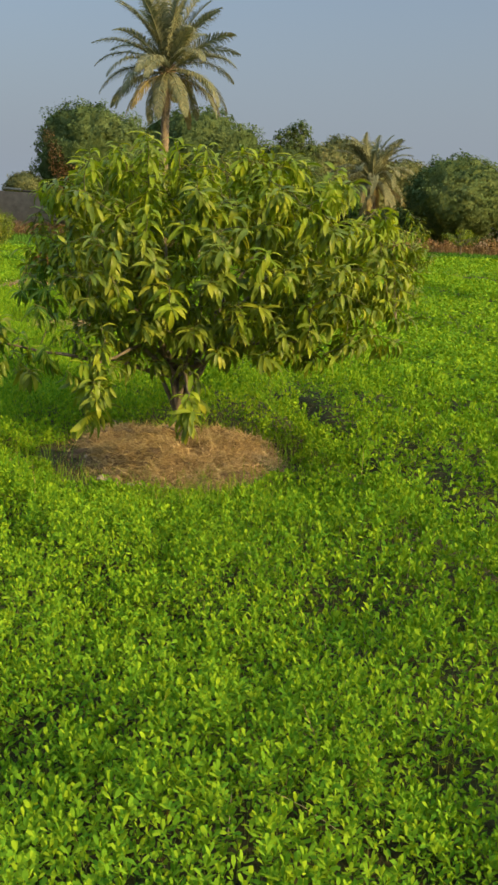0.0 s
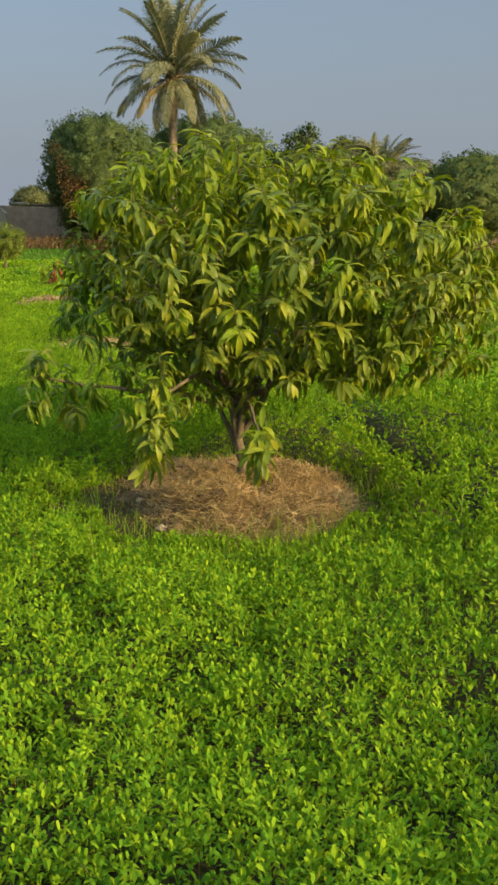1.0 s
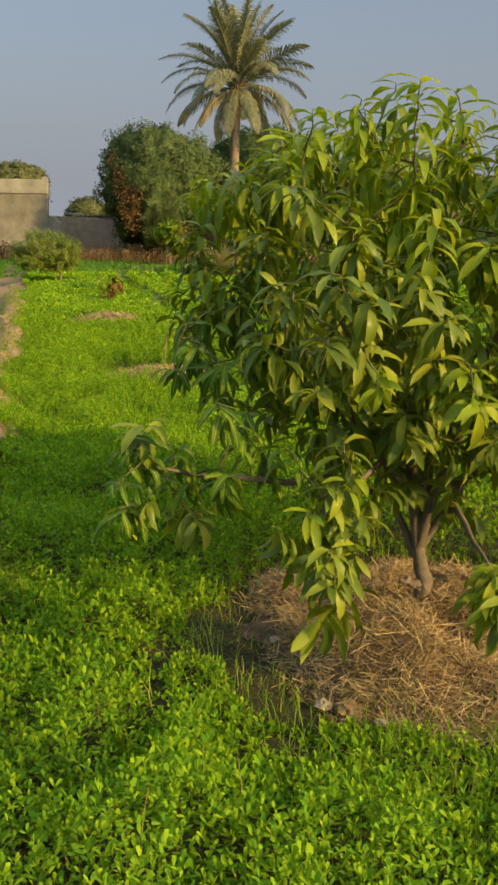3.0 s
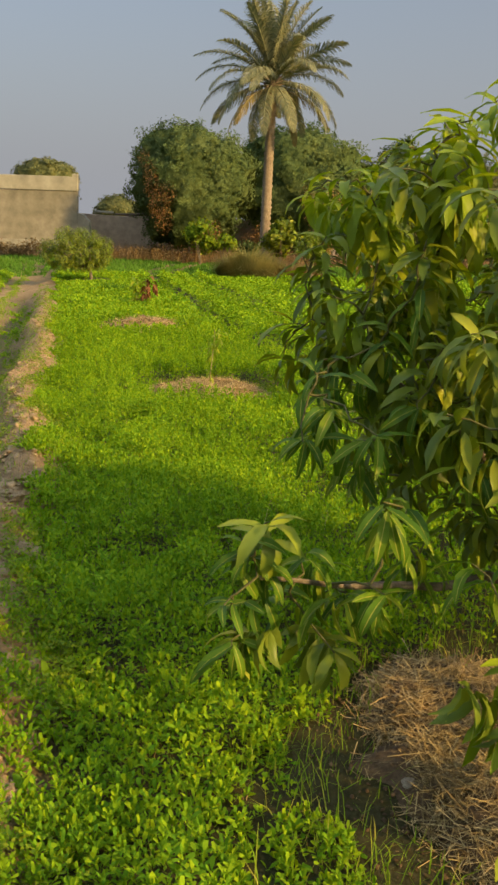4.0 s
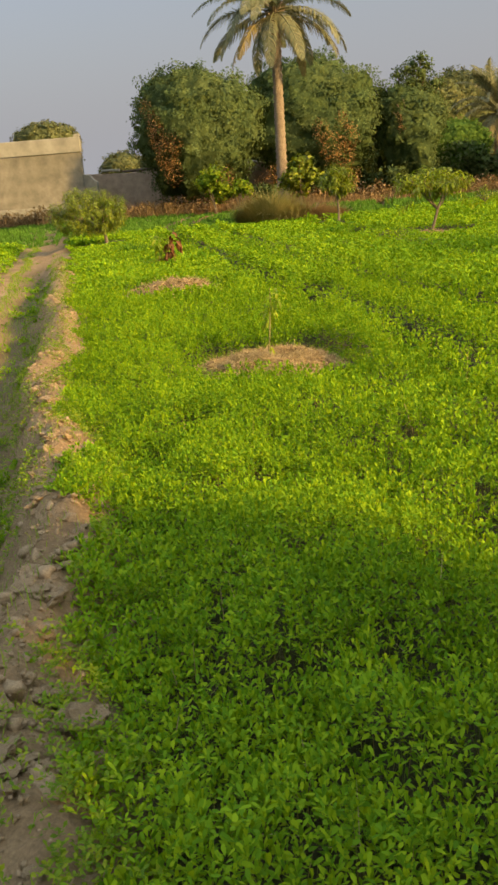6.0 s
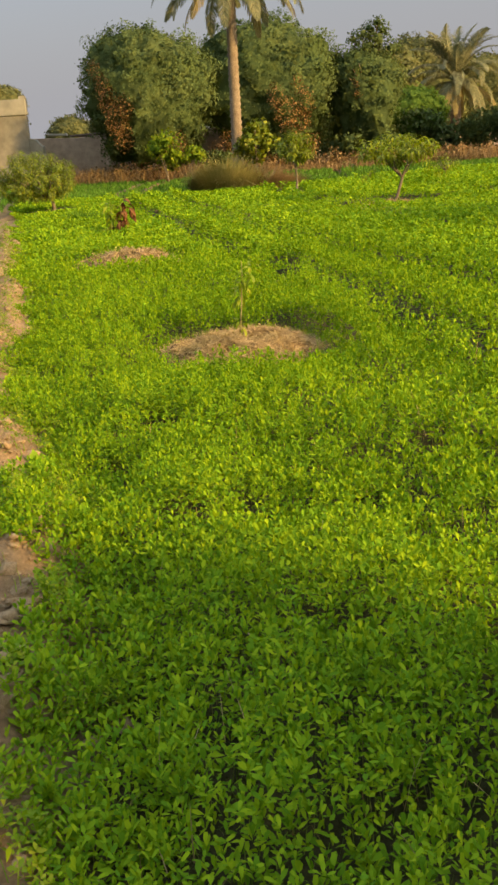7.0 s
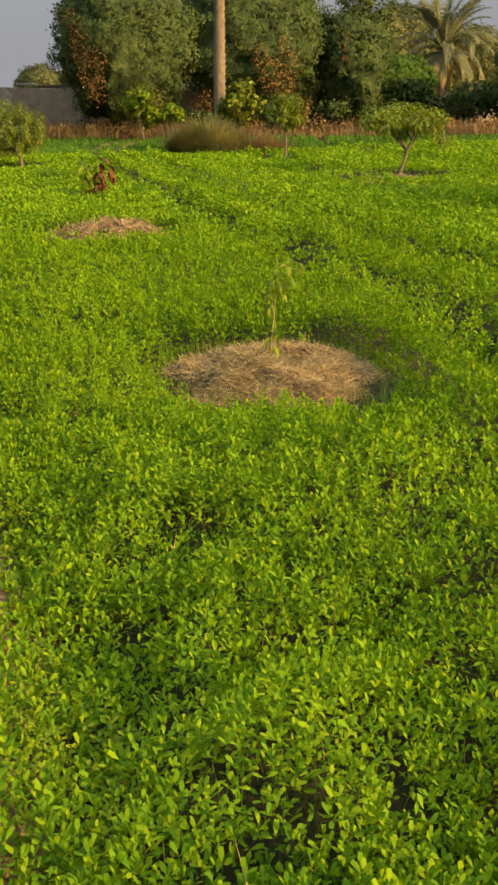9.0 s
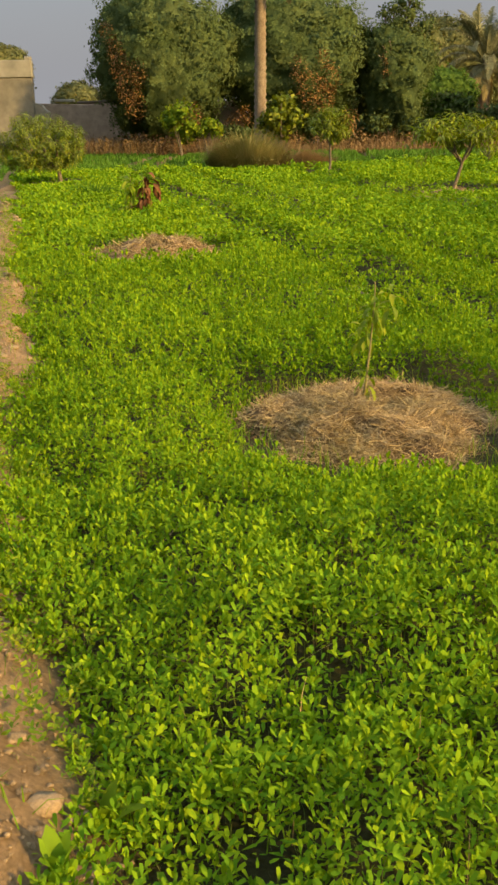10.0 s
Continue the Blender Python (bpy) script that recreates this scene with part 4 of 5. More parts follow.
mango_tree((2.4, 15.2, 0.0), (2.4, 15.2, 0.5), (2.42, 15.2, 1.18), (0.58, 0.6, 0.74), 90, 0.14, 13, 0.3, seed=14, new_share=0.1, hang=0.5, trunk_r=0.03,
           label="small leafy mango tree standing in the clover", group="mango trees in the row")
mango_tree((12.2, 55.0, 0.0), (12.2, 55.0, 0.5), (12.2, 55.0, 1.1), (1.15, 1.0, 0.45), 40, 0.24, 12, 0.6, seed=15, new_share=0.5, hang=0.5, trunk_r=0.05,
           label="low young mango with yellowish leaves before dry grass", group="mango trees in the row")
mango_tree((3.4, 40.7, 0.0), (3.4, 40.7, 0.3), (3.4, 40.7, 0.6), (0.5, 0.5, 0.3), 18, 0.2, 11, 0.3, seed=16, new_share=0.4, hang=0.5, trunk_r=0.03,
           label="low mango sapling with green leaves", group="mango trees in the row")

mango_tree((8.4, 18.4, 0.0), (8.4, 18.4, 1.6), (8.4, 18.4, 3.5), (2.1, 1.7, 1.2), 260, 0.26, 12, 2.2, seed=18, hang=0.5, trunk_r=0.08,
           label="leafy mango tree whose shadow falls across the beds", group="mango trees in the row")


def thin_sapling(x, y, z, tall, seed, label, leaves=4, lean=(0.03, 0.02), size=0.14, dead=0, per=7):
    """A thin stem with a few hanging whorls."""
    r = np.random.default_rng(seed)
    t = thing("mango_sapling", x, y, z, label, "sapling")
    top = np.array([lean[0], lean[1], tall])
    pts = curve_pts((0, 0, -0.03), top, 7, (0.015, 0, 0), 0.004)
    part("stem", smooth(mesh_of("stem", *tube(pts, np.linspace(0.008, 0.003, 7), 6), PALE_TWIG)), t)
    live, gone = [], []
    for i in range(leaves):
        s = (1, 0.82, 0.62, 0.3, 0.9, 0.7)[i % 6]
        p = top * s + np.array([r.normal(0, 0.04), r.normal(0, 0.04), 0])
        pl, fr, ln = whorl(p, (r.normal(0, 0.3), r.normal(0, 0.3), 1), per, size, 0.9)
        target = gone if i < dead else live
        target.append((pl, fr, ln))
    for rows, m, word in ((live, MANGO_NEW, "drooping olive leaves"), (gone, WITHERED, "withered brown leaves")):
        if rows:
            pl, fr, ln = (np.concatenate(c) for c in zip(*rows))
            k = r.integers(2, 5)
            part("foliage", smooth(mesh_of("foliage", *stamp(*LEAVES[k], fr, pl, np.stack([ln] * 3, -1)), m)), t, word, "stuff")
    return t


thin_sapling(-2.52, 13.42, -0.06, 0.63, 3, "thin drooping mango sapling on the straw heap", 6, size=0.112, per=9, lean=(0.06, 0.02))
thin_sapling(-5.4, 23.6, -0.06, 0.70, 5, "half-withered sapling, green beside brown leaves", 6, size=0.22, per=10)
thin_sapling(-5.2, 23.55, -0.06, 0.68, 6, "withered brown sapling standing in the clover", 5, size=0.26, dead=5, per=10)

# ---- palms ----


def frond(length, rise, droop, leaf_len, pairs, lift):
    """A feather leaf in the x-z plane, growing to +x: midrib and leaflets."""
    n = 16
    s = np.linspace(0, 1, n)
    a = rise - droop * s ** 1.35
    step_ = length / (n - 1)
    px = np.concatenate([[0], np.cumsum(np.cos(a[:-1]))]) * step_
    pz = np.concatenate([[0], np.cumsum(np.sin(a[:-1]))]) * step_
    pts = np.stack([px, np.zeros(n), pz], -1)
    rib = tube(pts, np.linspace(0.035, 0.008, n), 4)
    t = np.linspace(0.12, 1.0, pairs)
    c = np.stack([np.interp(t, s, px), np.zeros(pairs), np.interp(t, s, pz)], -1)
    ang = np.interp(t, s, a)
    tang = np.stack([np.cos(ang), np.zeros(pairs), np.sin(ang)], -1)
    nor = np.stack([-np.sin(ang), np.zeros(pairs), np.cos(ang)], -1)
    quads, k = [rib], None
    for side in (-1, 1):
        d = unit(tang * (0.75 + 0.5 * t[:, None]) + np.array([[0, side * 1.0, 0]]) + nor * lift + RNG.normal(0, 0.12, (pairs, 3)))
        ln = leaf_len * (np.sin(math.pi * np.clip(t * 0.86 + 0.12, 0, 1)) ** 0.6) * RNG.uniform(0.85, 1.1, pairs)
        w = unit(np.cross(d, nor)) * 0.017
        p1 = c + d * (ln * 0.55)[:, None]
        p2 = c + unit(d + np.array([[0, 0, -0.45]])) * ln[:, None]
        v = np.stack([c - w, c + w, p1 + w * 1.2, p1 - w * 1.2, p2 + w * 0.2, p2 - w * 0.2], 1).reshape(-1, 3)
        f = (np.array([[0, 1, 2, 3], [3, 2, 4, 5]])[None] + (np.arange(pairs) * 6)[:, None, None]).reshape(-1, 4)
        quads.append((v, f))
    return joined(quads)


def palm(x, y, tall, radius, reach, fronds, label, lean=(0, 0), old=6, seed=1, fall=1.0):
    r = np.random.default_rng(seed)
    t = thing("date_palm", x, y, 0, label, "palm tree", "date palms")
    n = max(8, int(tall * 9))
    s = np.linspace(0, 1, n)
    pts = np.stack([lean[0] * s ** 1.5, lean[1] * s, -0.1 + tall * s], -1)
    rad = radius * (1.12 - 0.22 * s) * np.where(np.arange(n) % 2 == 0, 1.10, 0.93)
    part("trunk", mesh_of("trunk", *tube(pts, rad, 12, 0.06), PALM_BARK), t, "brown trunk ringed with old leaf bases")
    head = np.array([lean[0], lean[1], tall - 0.12])
    # stubs of cut leaves under the head
    stubs = []
    for i in range(26):
        a, h = i * 2.4, r.uniform(-0.6, 0.12)
        d = np.array([math.cos(a), math.sin(a), 0.9])
        p = head + np.array([math.cos(a), math.sin(a), 0]) * radius * 0.8 + np.array([0, 0, h])
        stubs.append(tube([p, p + d * 0.12, p + d * 0.26], [0.07, 0.05, 0.03], 5))
    part("leaf_stubs", mesh_of("leaf_stubs", *joined(stubs), PALM_BARK), t, "stubs of cut palm leaves", "stuff")
    kinds = [mesh_of("frond", *frond(reach * k, ri, dr * fall, reach * 0.165, 66, li), PALM) for k, ri, dr, li in
             ((0.95, 1.45, 0.6, 0.6), (1.0, 1.2, 0.9, 0.5), (1.0, 0.85, 1.15, 0.4), (1.0, 0.5, 1.45, 0.25), (0.98, 0.15, 1.5, 0.1), (0.92, -0.2, 1.25, 0.0))]
    dry = [mesh_of("frond", *frond(reach * k, ri, dr, reach * 0.15, 46, -0.2), PALM_DRY) for k, ri, dr in ((0.85, -0.2, 1.25), (0.78, -0.45, 1.05))]
    for i in range(fronds):
        k = min(5, int(6 * ((i + 0.5) / fronds) ** 1.2))
        m = pose(*head, 0, 0, math.degrees(i * 2.399963 + r.normal(0, 0.12))) @ pose(radius * 0.4, 0, 0.1 * (5 - k) * 0.4, r.normal(0, 14), r.normal(0, 6), 0)
        part("frond", kinds[k], t, at=m)
    for i in range(old):
        m = pose(*head, 0, 0, i * 360 / max(old, 1) + r.uniform(-25, 25)) @ pose(radius * 0.5, 0, -0.15, r.normal(0, 12), r.normal(0, 6), 0)
        part("frond", dry[i % 2], t, "hanging yellowed dry palm frond", at=m)
    return t


palm(-4.12, 45.5, 8.0, 0.20, 3.6, 50, "tall date palm with feathery grey-green crown on a bare trunk", (0.12, 0.0), 6, 21)
palm(9.0, 72.0, 4.7, 0.34, 3.7, 54, "stocky date palm with a round grey-green crown", (0, 0), 12, 22, 1.45)

# ---- trees of the far edge ----
CLUMP = np.array([[0, 0, 0], [-0.42, 0.42, 0.12], [0.05, 1.0, -0.06], [0.44, 0.55, 0.14]])
CLUMP_T = np.array([[0, 2, 1], [0, 3, 2]])


def crown_lobes(r, centre, radii, count, lobe, squash=0.8):
    """Centres and radii of the leaf masses that make up a crown."""
    c = np.array(centre, float)
    out = []
    while len(out) < count:
        p = r.normal(0, 1, 3)
        p = p / np.linalg.norm(p) * r.uniform(0.35, 1.0) ** 0.33
        out.append((c + p * np.array(radii), lobe * r.uniform(0.45, 1.45)))
    return out


def leaf_mass(r, lobes, per, size, squash=0.8, core=True):
    """Leaf clumps over the lobes, facing outwards and a little up."""
    pl, fr, sc, way = [], [], [], []
    heart = np.mean([c for c, rad in lobes], axis=0)
    for c, rad in lobes:
        outward = (c - heart) / (np.linalg.norm(c - heart) + 0.5)
        n = int(per * (rad ** 2))
        d = unit(r.normal(0, 1, (n, 3)))
        p = c + d * rad * np.array([1, 1, squash]) * r.uniform(0.6, 1.12, (n, 1))
        along = unit(d * 0.2 + r.normal(0, 0.65, (n, 3)) + np.array([[0, 0, 0.05]]))
        pl.append(p)
        fr.append(frames_of(along, d + r.normal(0, 0.42, (n, 3)) + np.array([[0, 0, 0.25]])))
        sc.append(size * r.uniform(0.6, 1.4, n))
        way.append(unit(d * 0.45 + outward * 0.85 + r.normal(0, 0.45, (n, 3)) + np.array([[0, 0, 0.1]])))
    pl, fr, sc = np.concatenate(pl), np.concatenate(fr), np.concatenate(sc)
    dense = [stamp(CLUMP, CLUMP_T, fr, pl, np.stack([sc] * 3, -1))]
    way = [np.repeat(np.concatenate(way), len(CLUMP), axis=0)]
    for c, rad in lobes if core else ():
        # closer leaves inside, knit into one ragged body
        v = BALL * (0.25 + 0.35 * r.random((len(BALL), 1))) * rad * np.array([1, 1, squash])
        dense.append((v + c, BALL_T))
        way.append(BALL)
    return (*joined(dense), np.concatenate(way))


def leafy(name, mass, material):
    """A mesh of leaves whose light follows the rounding of the leaf masses."""
    v, f, way = mass
    me = smooth(mesh_of(name, v, f, material))
    me.normals_split_custom_set_from_vertices(way.tolist())
    return me


def ball(level):
    bm = bmesh.new()
    bmesh.ops.create_icosphere(bm, subdivisions=level, radius=1.0)
    v, f = np.array([p.co[:] for p in bm.verts]), np.array([[q.index for q in p.verts] for p in bm.faces])
    bm.free()
    return v, f


def dome(r, mid, radii, low, size, cover, rough):
    """Leaf clumps over an uneven domed crown that reaches down to low, and the dense body of leaves inside."""
    mid, radii = np.array(mid, float), np.array(radii, float)
    off = Vector(r.uniform(0, 60, 3))

    def swell(d):
        n1 = np.array([noise.noise(Vector(q) * 1.5 + off) for q in d])
        n2 = np.array([noise.noise(Vector(q) * 5.0 + off) for q in d])
        n3 = np.array([noise.noise(Vector(q) * 11.0 + off) for q in d])
        return 1 + rough * (0.9 * n1 + 0.9 * n2 + 0.55 * n3), n2 + 0.9 * n3

    def size_of(d):
        return np.stack([np.full(len(d), radii[0]), np.full(len(d), radii[1]), np.where(d[:, 2] > 0, radii[2], mid[2] - low)], -1)

    n = int(cover * 30 * radii[0] * 0.5 * (radii[2] + mid[2] - low) / size ** 2)
    d = unit(r.normal(0, 1, (n, 3)))
    d = d[d[:, 1] < 0.55]
    n = len(d)
    big, fine = swell(d)
    keep = r.random(n) < 1.2 + 1.2 * fine
    d, big, fine, n = d[keep], big[keep], fine[keep], keep.sum()
    sunk = 0.075 * r.random(n) - 0.05 * (r.random(n) < 0.2) * r.random(n)
    p = mid + d * size_of(d) * (big - sunk)[:, None]
    turn = np.array([noise.noise_vector(Vector(q) * 8.0 + off)[:] for q in d])
    out = unit(d / size_of(d) * radii.mean())
    along = unit(r.normal(0, 0.8, (n, 3)) + np.array([[0, 0, -0.1]]))
    fr = frames_of(along - 0.6 * out * np.sum(along * out, axis=1, keepdims=True), out + r.normal(0, 0.3, (n, 3)))
    sc = size * r.uniform(0.6, 1.35, n)
    leaves = stamp(CLUMP, CLUMP_T, fr, p, np.stack([sc] * 3, -1))
    way = unit(out + 1.1 * turn + r.normal(0, 0.2, (n, 3)))
    v, f = ball(4)
    body = mid + v * size_of(v) * (swell(v)[0] - 0.10 - 0.03 * r.random(len(v)))[:, None]
    return (*joined([leaves, (body, f)]), np.concatenate([np.repeat(way, len(CLUMP), axis=0), unit(v / size_of(v) * radii.mean() + 0.8 * np.array([noise.noise_vector(Vector(q) * 8.0 + off)[:] for q in v]))]))


def tree(x, y, tall, trunk_h, radii, label, leaf=NEEM, size=0.2, seed=1, dead=(), trunk_r=0.2, name="tree", group="", bare=(), low=0.5, rough=0.16, cover=1.0, tufts=()):
    """A broad tree: trunk, limbs, domed crown of many leaf clumps; dead: patches of brown leaves (centre, radius); tufts: loose leafy ends."""
    r = np.random.default_rng(seed)
    t = thing(name, x, y, 0, label, "tree", group)
    mid = np.array([0, 0, tall - radii[2]])
    fork = np.array([0, 0, trunk_h])
    part("trunk", smooth(mesh_of("trunk", *tube(curve_pts((0, 0, -0.1), fork, 6, (0.08, 0.05, 0), 0.02), np.linspace(1.2, 0.8, 6) * trunk_r, 9, 0.1), TRUNK)), t)
    ends = [np.array([0.8 * radii[0] * math.cos(i * 0.9), 0.7 * radii[1] * math.sin(i * 0.9), mid[2] + radii[2] * r.uniform(-0.2, 0.5)]) for i in range(7)] + [np.array(c, float) for c, q in tufts]
    for c in ends:
        part("limb", smooth(mesh_of("limb", *tube(curve_pts(fork * r.uniform(0.8, 1.0), c, 6, (0, 0, -0.2), 0.05), np.linspace(0.5, 0.12, 6) * trunk_r, 6), TRUNK)), t)
    part("crown", leafy("crown", dome(r, mid, radii, low, size, cover, rough), leaf), t, "", "stuff")
    if tufts:
        part("branch_end", leafy("branch_end", leaf_mass(r, [(np.array(c, float), q) for c, q in tufts], 900, size * 0.9, 1.0), leaf), t, "loose leafy branch ends", "stuff")
    if dead:
        gone = leaf_mass(r, [(np.array(c, float), q) for c, q in dead], 1500, 0.075, 1.5, False)
        part("dead_foliage", leafy("dead_foliage", gone, BROWN), t, "patch of dead reddish brown leaves", "stuff")
    for c in bare:
        part("dead_branch", smooth(mesh_of("dead_branch", *tube(curve_pts(fork, c, 6, (0.1, 0, 0.1), 0.08), np.linspace(0.09, 0.02, 6), 5), PALM_BARK)), t, "bare dead branch")
    return t


BALL, BALL_T = ball(2)
WOOD = "trees along the far field edge"
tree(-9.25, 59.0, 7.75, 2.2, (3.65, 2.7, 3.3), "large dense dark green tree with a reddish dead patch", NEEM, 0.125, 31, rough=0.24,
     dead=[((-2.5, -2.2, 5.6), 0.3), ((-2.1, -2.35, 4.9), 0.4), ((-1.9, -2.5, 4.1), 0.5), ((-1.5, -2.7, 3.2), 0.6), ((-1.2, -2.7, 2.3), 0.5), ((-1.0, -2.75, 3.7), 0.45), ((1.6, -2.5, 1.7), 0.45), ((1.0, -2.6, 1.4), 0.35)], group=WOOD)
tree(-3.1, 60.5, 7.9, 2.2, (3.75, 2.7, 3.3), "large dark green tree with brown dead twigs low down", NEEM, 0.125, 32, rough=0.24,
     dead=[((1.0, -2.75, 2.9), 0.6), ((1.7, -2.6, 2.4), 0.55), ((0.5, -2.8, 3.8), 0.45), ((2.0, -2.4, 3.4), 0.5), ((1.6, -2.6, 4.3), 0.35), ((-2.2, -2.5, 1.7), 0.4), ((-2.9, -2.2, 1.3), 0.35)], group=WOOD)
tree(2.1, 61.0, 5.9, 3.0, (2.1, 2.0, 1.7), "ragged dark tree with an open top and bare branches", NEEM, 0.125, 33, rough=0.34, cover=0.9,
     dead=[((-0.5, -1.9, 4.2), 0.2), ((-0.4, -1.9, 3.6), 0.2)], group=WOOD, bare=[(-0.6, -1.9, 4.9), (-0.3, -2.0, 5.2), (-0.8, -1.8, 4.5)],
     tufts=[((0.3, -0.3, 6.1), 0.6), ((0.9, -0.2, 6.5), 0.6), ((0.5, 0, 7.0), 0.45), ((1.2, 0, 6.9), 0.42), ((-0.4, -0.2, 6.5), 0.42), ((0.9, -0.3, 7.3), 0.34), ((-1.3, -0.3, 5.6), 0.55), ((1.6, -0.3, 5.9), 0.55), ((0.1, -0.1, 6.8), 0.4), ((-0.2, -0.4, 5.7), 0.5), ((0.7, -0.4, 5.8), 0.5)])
tree(5.3, 66.0, 4.2, 1.4, (2.2, 1.8, 1.7), "mid green broad tree before the palms", LUSH, 0.17, 35, group=WOOD)
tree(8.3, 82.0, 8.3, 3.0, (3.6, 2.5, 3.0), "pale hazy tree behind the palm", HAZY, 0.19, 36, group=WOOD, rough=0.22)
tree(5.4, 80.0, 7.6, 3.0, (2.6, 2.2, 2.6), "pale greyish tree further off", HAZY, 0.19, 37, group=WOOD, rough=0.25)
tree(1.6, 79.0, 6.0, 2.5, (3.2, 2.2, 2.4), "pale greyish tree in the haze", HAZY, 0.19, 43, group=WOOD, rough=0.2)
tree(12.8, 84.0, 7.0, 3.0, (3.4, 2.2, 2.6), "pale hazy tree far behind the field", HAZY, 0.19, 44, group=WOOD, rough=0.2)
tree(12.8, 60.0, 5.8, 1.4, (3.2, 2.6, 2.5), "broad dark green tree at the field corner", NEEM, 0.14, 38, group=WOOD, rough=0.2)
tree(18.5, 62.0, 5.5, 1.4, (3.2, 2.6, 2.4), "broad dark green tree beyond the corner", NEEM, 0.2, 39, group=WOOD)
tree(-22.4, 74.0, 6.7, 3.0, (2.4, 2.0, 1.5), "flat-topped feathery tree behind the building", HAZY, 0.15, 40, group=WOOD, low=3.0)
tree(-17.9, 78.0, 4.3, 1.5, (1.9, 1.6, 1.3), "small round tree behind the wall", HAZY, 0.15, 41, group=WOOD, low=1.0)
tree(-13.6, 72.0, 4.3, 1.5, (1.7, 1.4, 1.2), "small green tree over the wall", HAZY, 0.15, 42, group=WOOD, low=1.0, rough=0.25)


def undergrowth():
    """Low dark bushes that close the gaps under the trees."""
    r = np.random.default_rng(61)
    masses = []
    for i in range(150):
        x = r.uniform(-12.5, 30)
        masses.append((np.array([x, 64.5 + r.uniform(-1.2, 1.5), r.uniform(0.4, 2.3)]), r.uniform(0.5, 1.1)))
    for i in range(26):
        masses.append((np.array([r.uniform(-8, 4), 65.5 + r.uniform(-0.6, 0.8), r.uniform(1.8, 3.4)]), r.uniform(0.6, 1.0)))
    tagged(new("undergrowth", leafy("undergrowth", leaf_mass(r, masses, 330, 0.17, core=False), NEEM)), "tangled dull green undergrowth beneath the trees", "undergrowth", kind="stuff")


undergrowth()


def dry_brush():
    """A ragged bank of dry stalks and brush along the far edge."""
    r = np.random.default_rng(62)
    masses = [(np.array([r.uniform(-27, 20), 57.2 + r.uniform(-0.9, 1.2), r.uniform(0.05, 0.55)]), r.uniform(0.3, 0.62)) for i in range(170)]
    tagged(new("dry_brush", leafy("dry_brush", leaf_mass(r, masses, 480, 0.11, 0.9, False), DRY)), "tangled brown dry brush along the field edge", "brush", kind="stuff")


dry_brush()


def shrub(x, y, tall, wide, label, leaf, seed, size=0.16, per=330, stem=True, lobes=9):
    r = np.random.default_rng(seed)
    t = thing("shrub", x, y, 0, label, "shrub", "shrubs at the far edge")
    masses = crown_lobes(r, (0, 0, tall * 0.62), (wide * 0.6, wide * 0.5, tall * 0.28), lobes, wide * 0.38)
    for c, rad in masses[:4]:
        part("stem", mesh_of("stem", *tube(curve_pts((0, 0, -0.05), c, 5, (0, 0, 0.05), 0.01), np.linspace(0.035, 0.012, 5), 5), BARK), t)
    part("foliage", leafy("foliage", leaf_mass(r, masses, per / max(wide, 0.5), size), leaf), t, "", "stuff")
    return t


shrub(-7.9, 53.0, 2.35, 1.1, "sparse shrub with yellow-green leaves", LIME, 51, 0.14, 520, lobes=11)
shrub(-6.75, 53.3, 1.75, 0.75, "small shrub with yellow-green leaves", LIME, 52, 0.14, 520, lobes=8)
shrub(-3.35, 44.2, 2.55, 0.85, "upright mango shrub beside the palm", MANGO, 53, 0.17, 700, lobes=9)
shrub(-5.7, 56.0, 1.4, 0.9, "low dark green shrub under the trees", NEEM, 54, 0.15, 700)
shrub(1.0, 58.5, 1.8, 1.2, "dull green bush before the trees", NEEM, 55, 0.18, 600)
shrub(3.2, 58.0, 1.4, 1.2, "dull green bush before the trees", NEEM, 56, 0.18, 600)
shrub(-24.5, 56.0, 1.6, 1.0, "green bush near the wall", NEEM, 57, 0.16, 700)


def build_reeds(x, y, rx, ry, tall, count, label, material):
    a, q = RNG.uniform(0, 2 * math.pi, count), np.sqrt(RNG.random(count))
    px, py = x + rx * q * np.cos(a), y + ry * q * np.sin(a)
    v = blades(px, py, height(px, py), tall * RNG.uniform(0.5, 1.1, count) * (1.05 - 0.5 * q), RNG.uniform(0.012, 0.032, count), 0.1 + 0.75 * q * RNG.random(count), RNG.uniform(0.3, 1.2, count), a)
    return tagged(new("tall_grass", mesh_of("tall_grass", *v, material)), label, "grass", kind="stuff")


build_reeds(-4.42, 41.9, 1.3, 0.9, 1.55, 6000, "tall olive clump of coarse grass at the palm's foot", REED)
build_reeds(-2.95, 42.2, 1.4, 0.8, 1.0, 4200, "lower tawny coarse grass at the palm's foot", DRY)
build_reeds(-3.6, 44.0, 0.9, 0.5, 1.2, 900, "dry brown grass round the palm's trunk", DRY)
build_reeds(-6.95, 28.2, 0.75, 0.35, 0.5, 700, "patch of greyish feathery weeds in the clover", CROP)


def prism(points, y0, y1):
    """A closed body from an outline in x-z, from y0 to y1."""
    n = len(points)
    bm = bmesh.new()
    a = [bm.verts.new((px, y0, pz)) for px, pz in points]
    b = [bm.verts.new((px, y1, pz)) for px, pz in points]
    bm.faces.new(a)
    bm.faces.new(b[::-1])
    for i in range(n):
        bm.faces.new((a[i], b[i], b[(i + 1) % n], a[(i + 1) % n]))
    bmesh.ops.recalc_face_normals(bm, faces=bm.faces)
    bmesh.ops.bevel(bm, geom=list(bm.edges), offset=0.025, segments=1, affect="EDGES")
    return bm


def solid(name, bm, material, parent, label=""):
    me = bpy.data.meshes.new(name)
    bm.to_mesh(me)
    bm.free()
    me.materials.append(material)
    return part(name, me, parent, label)


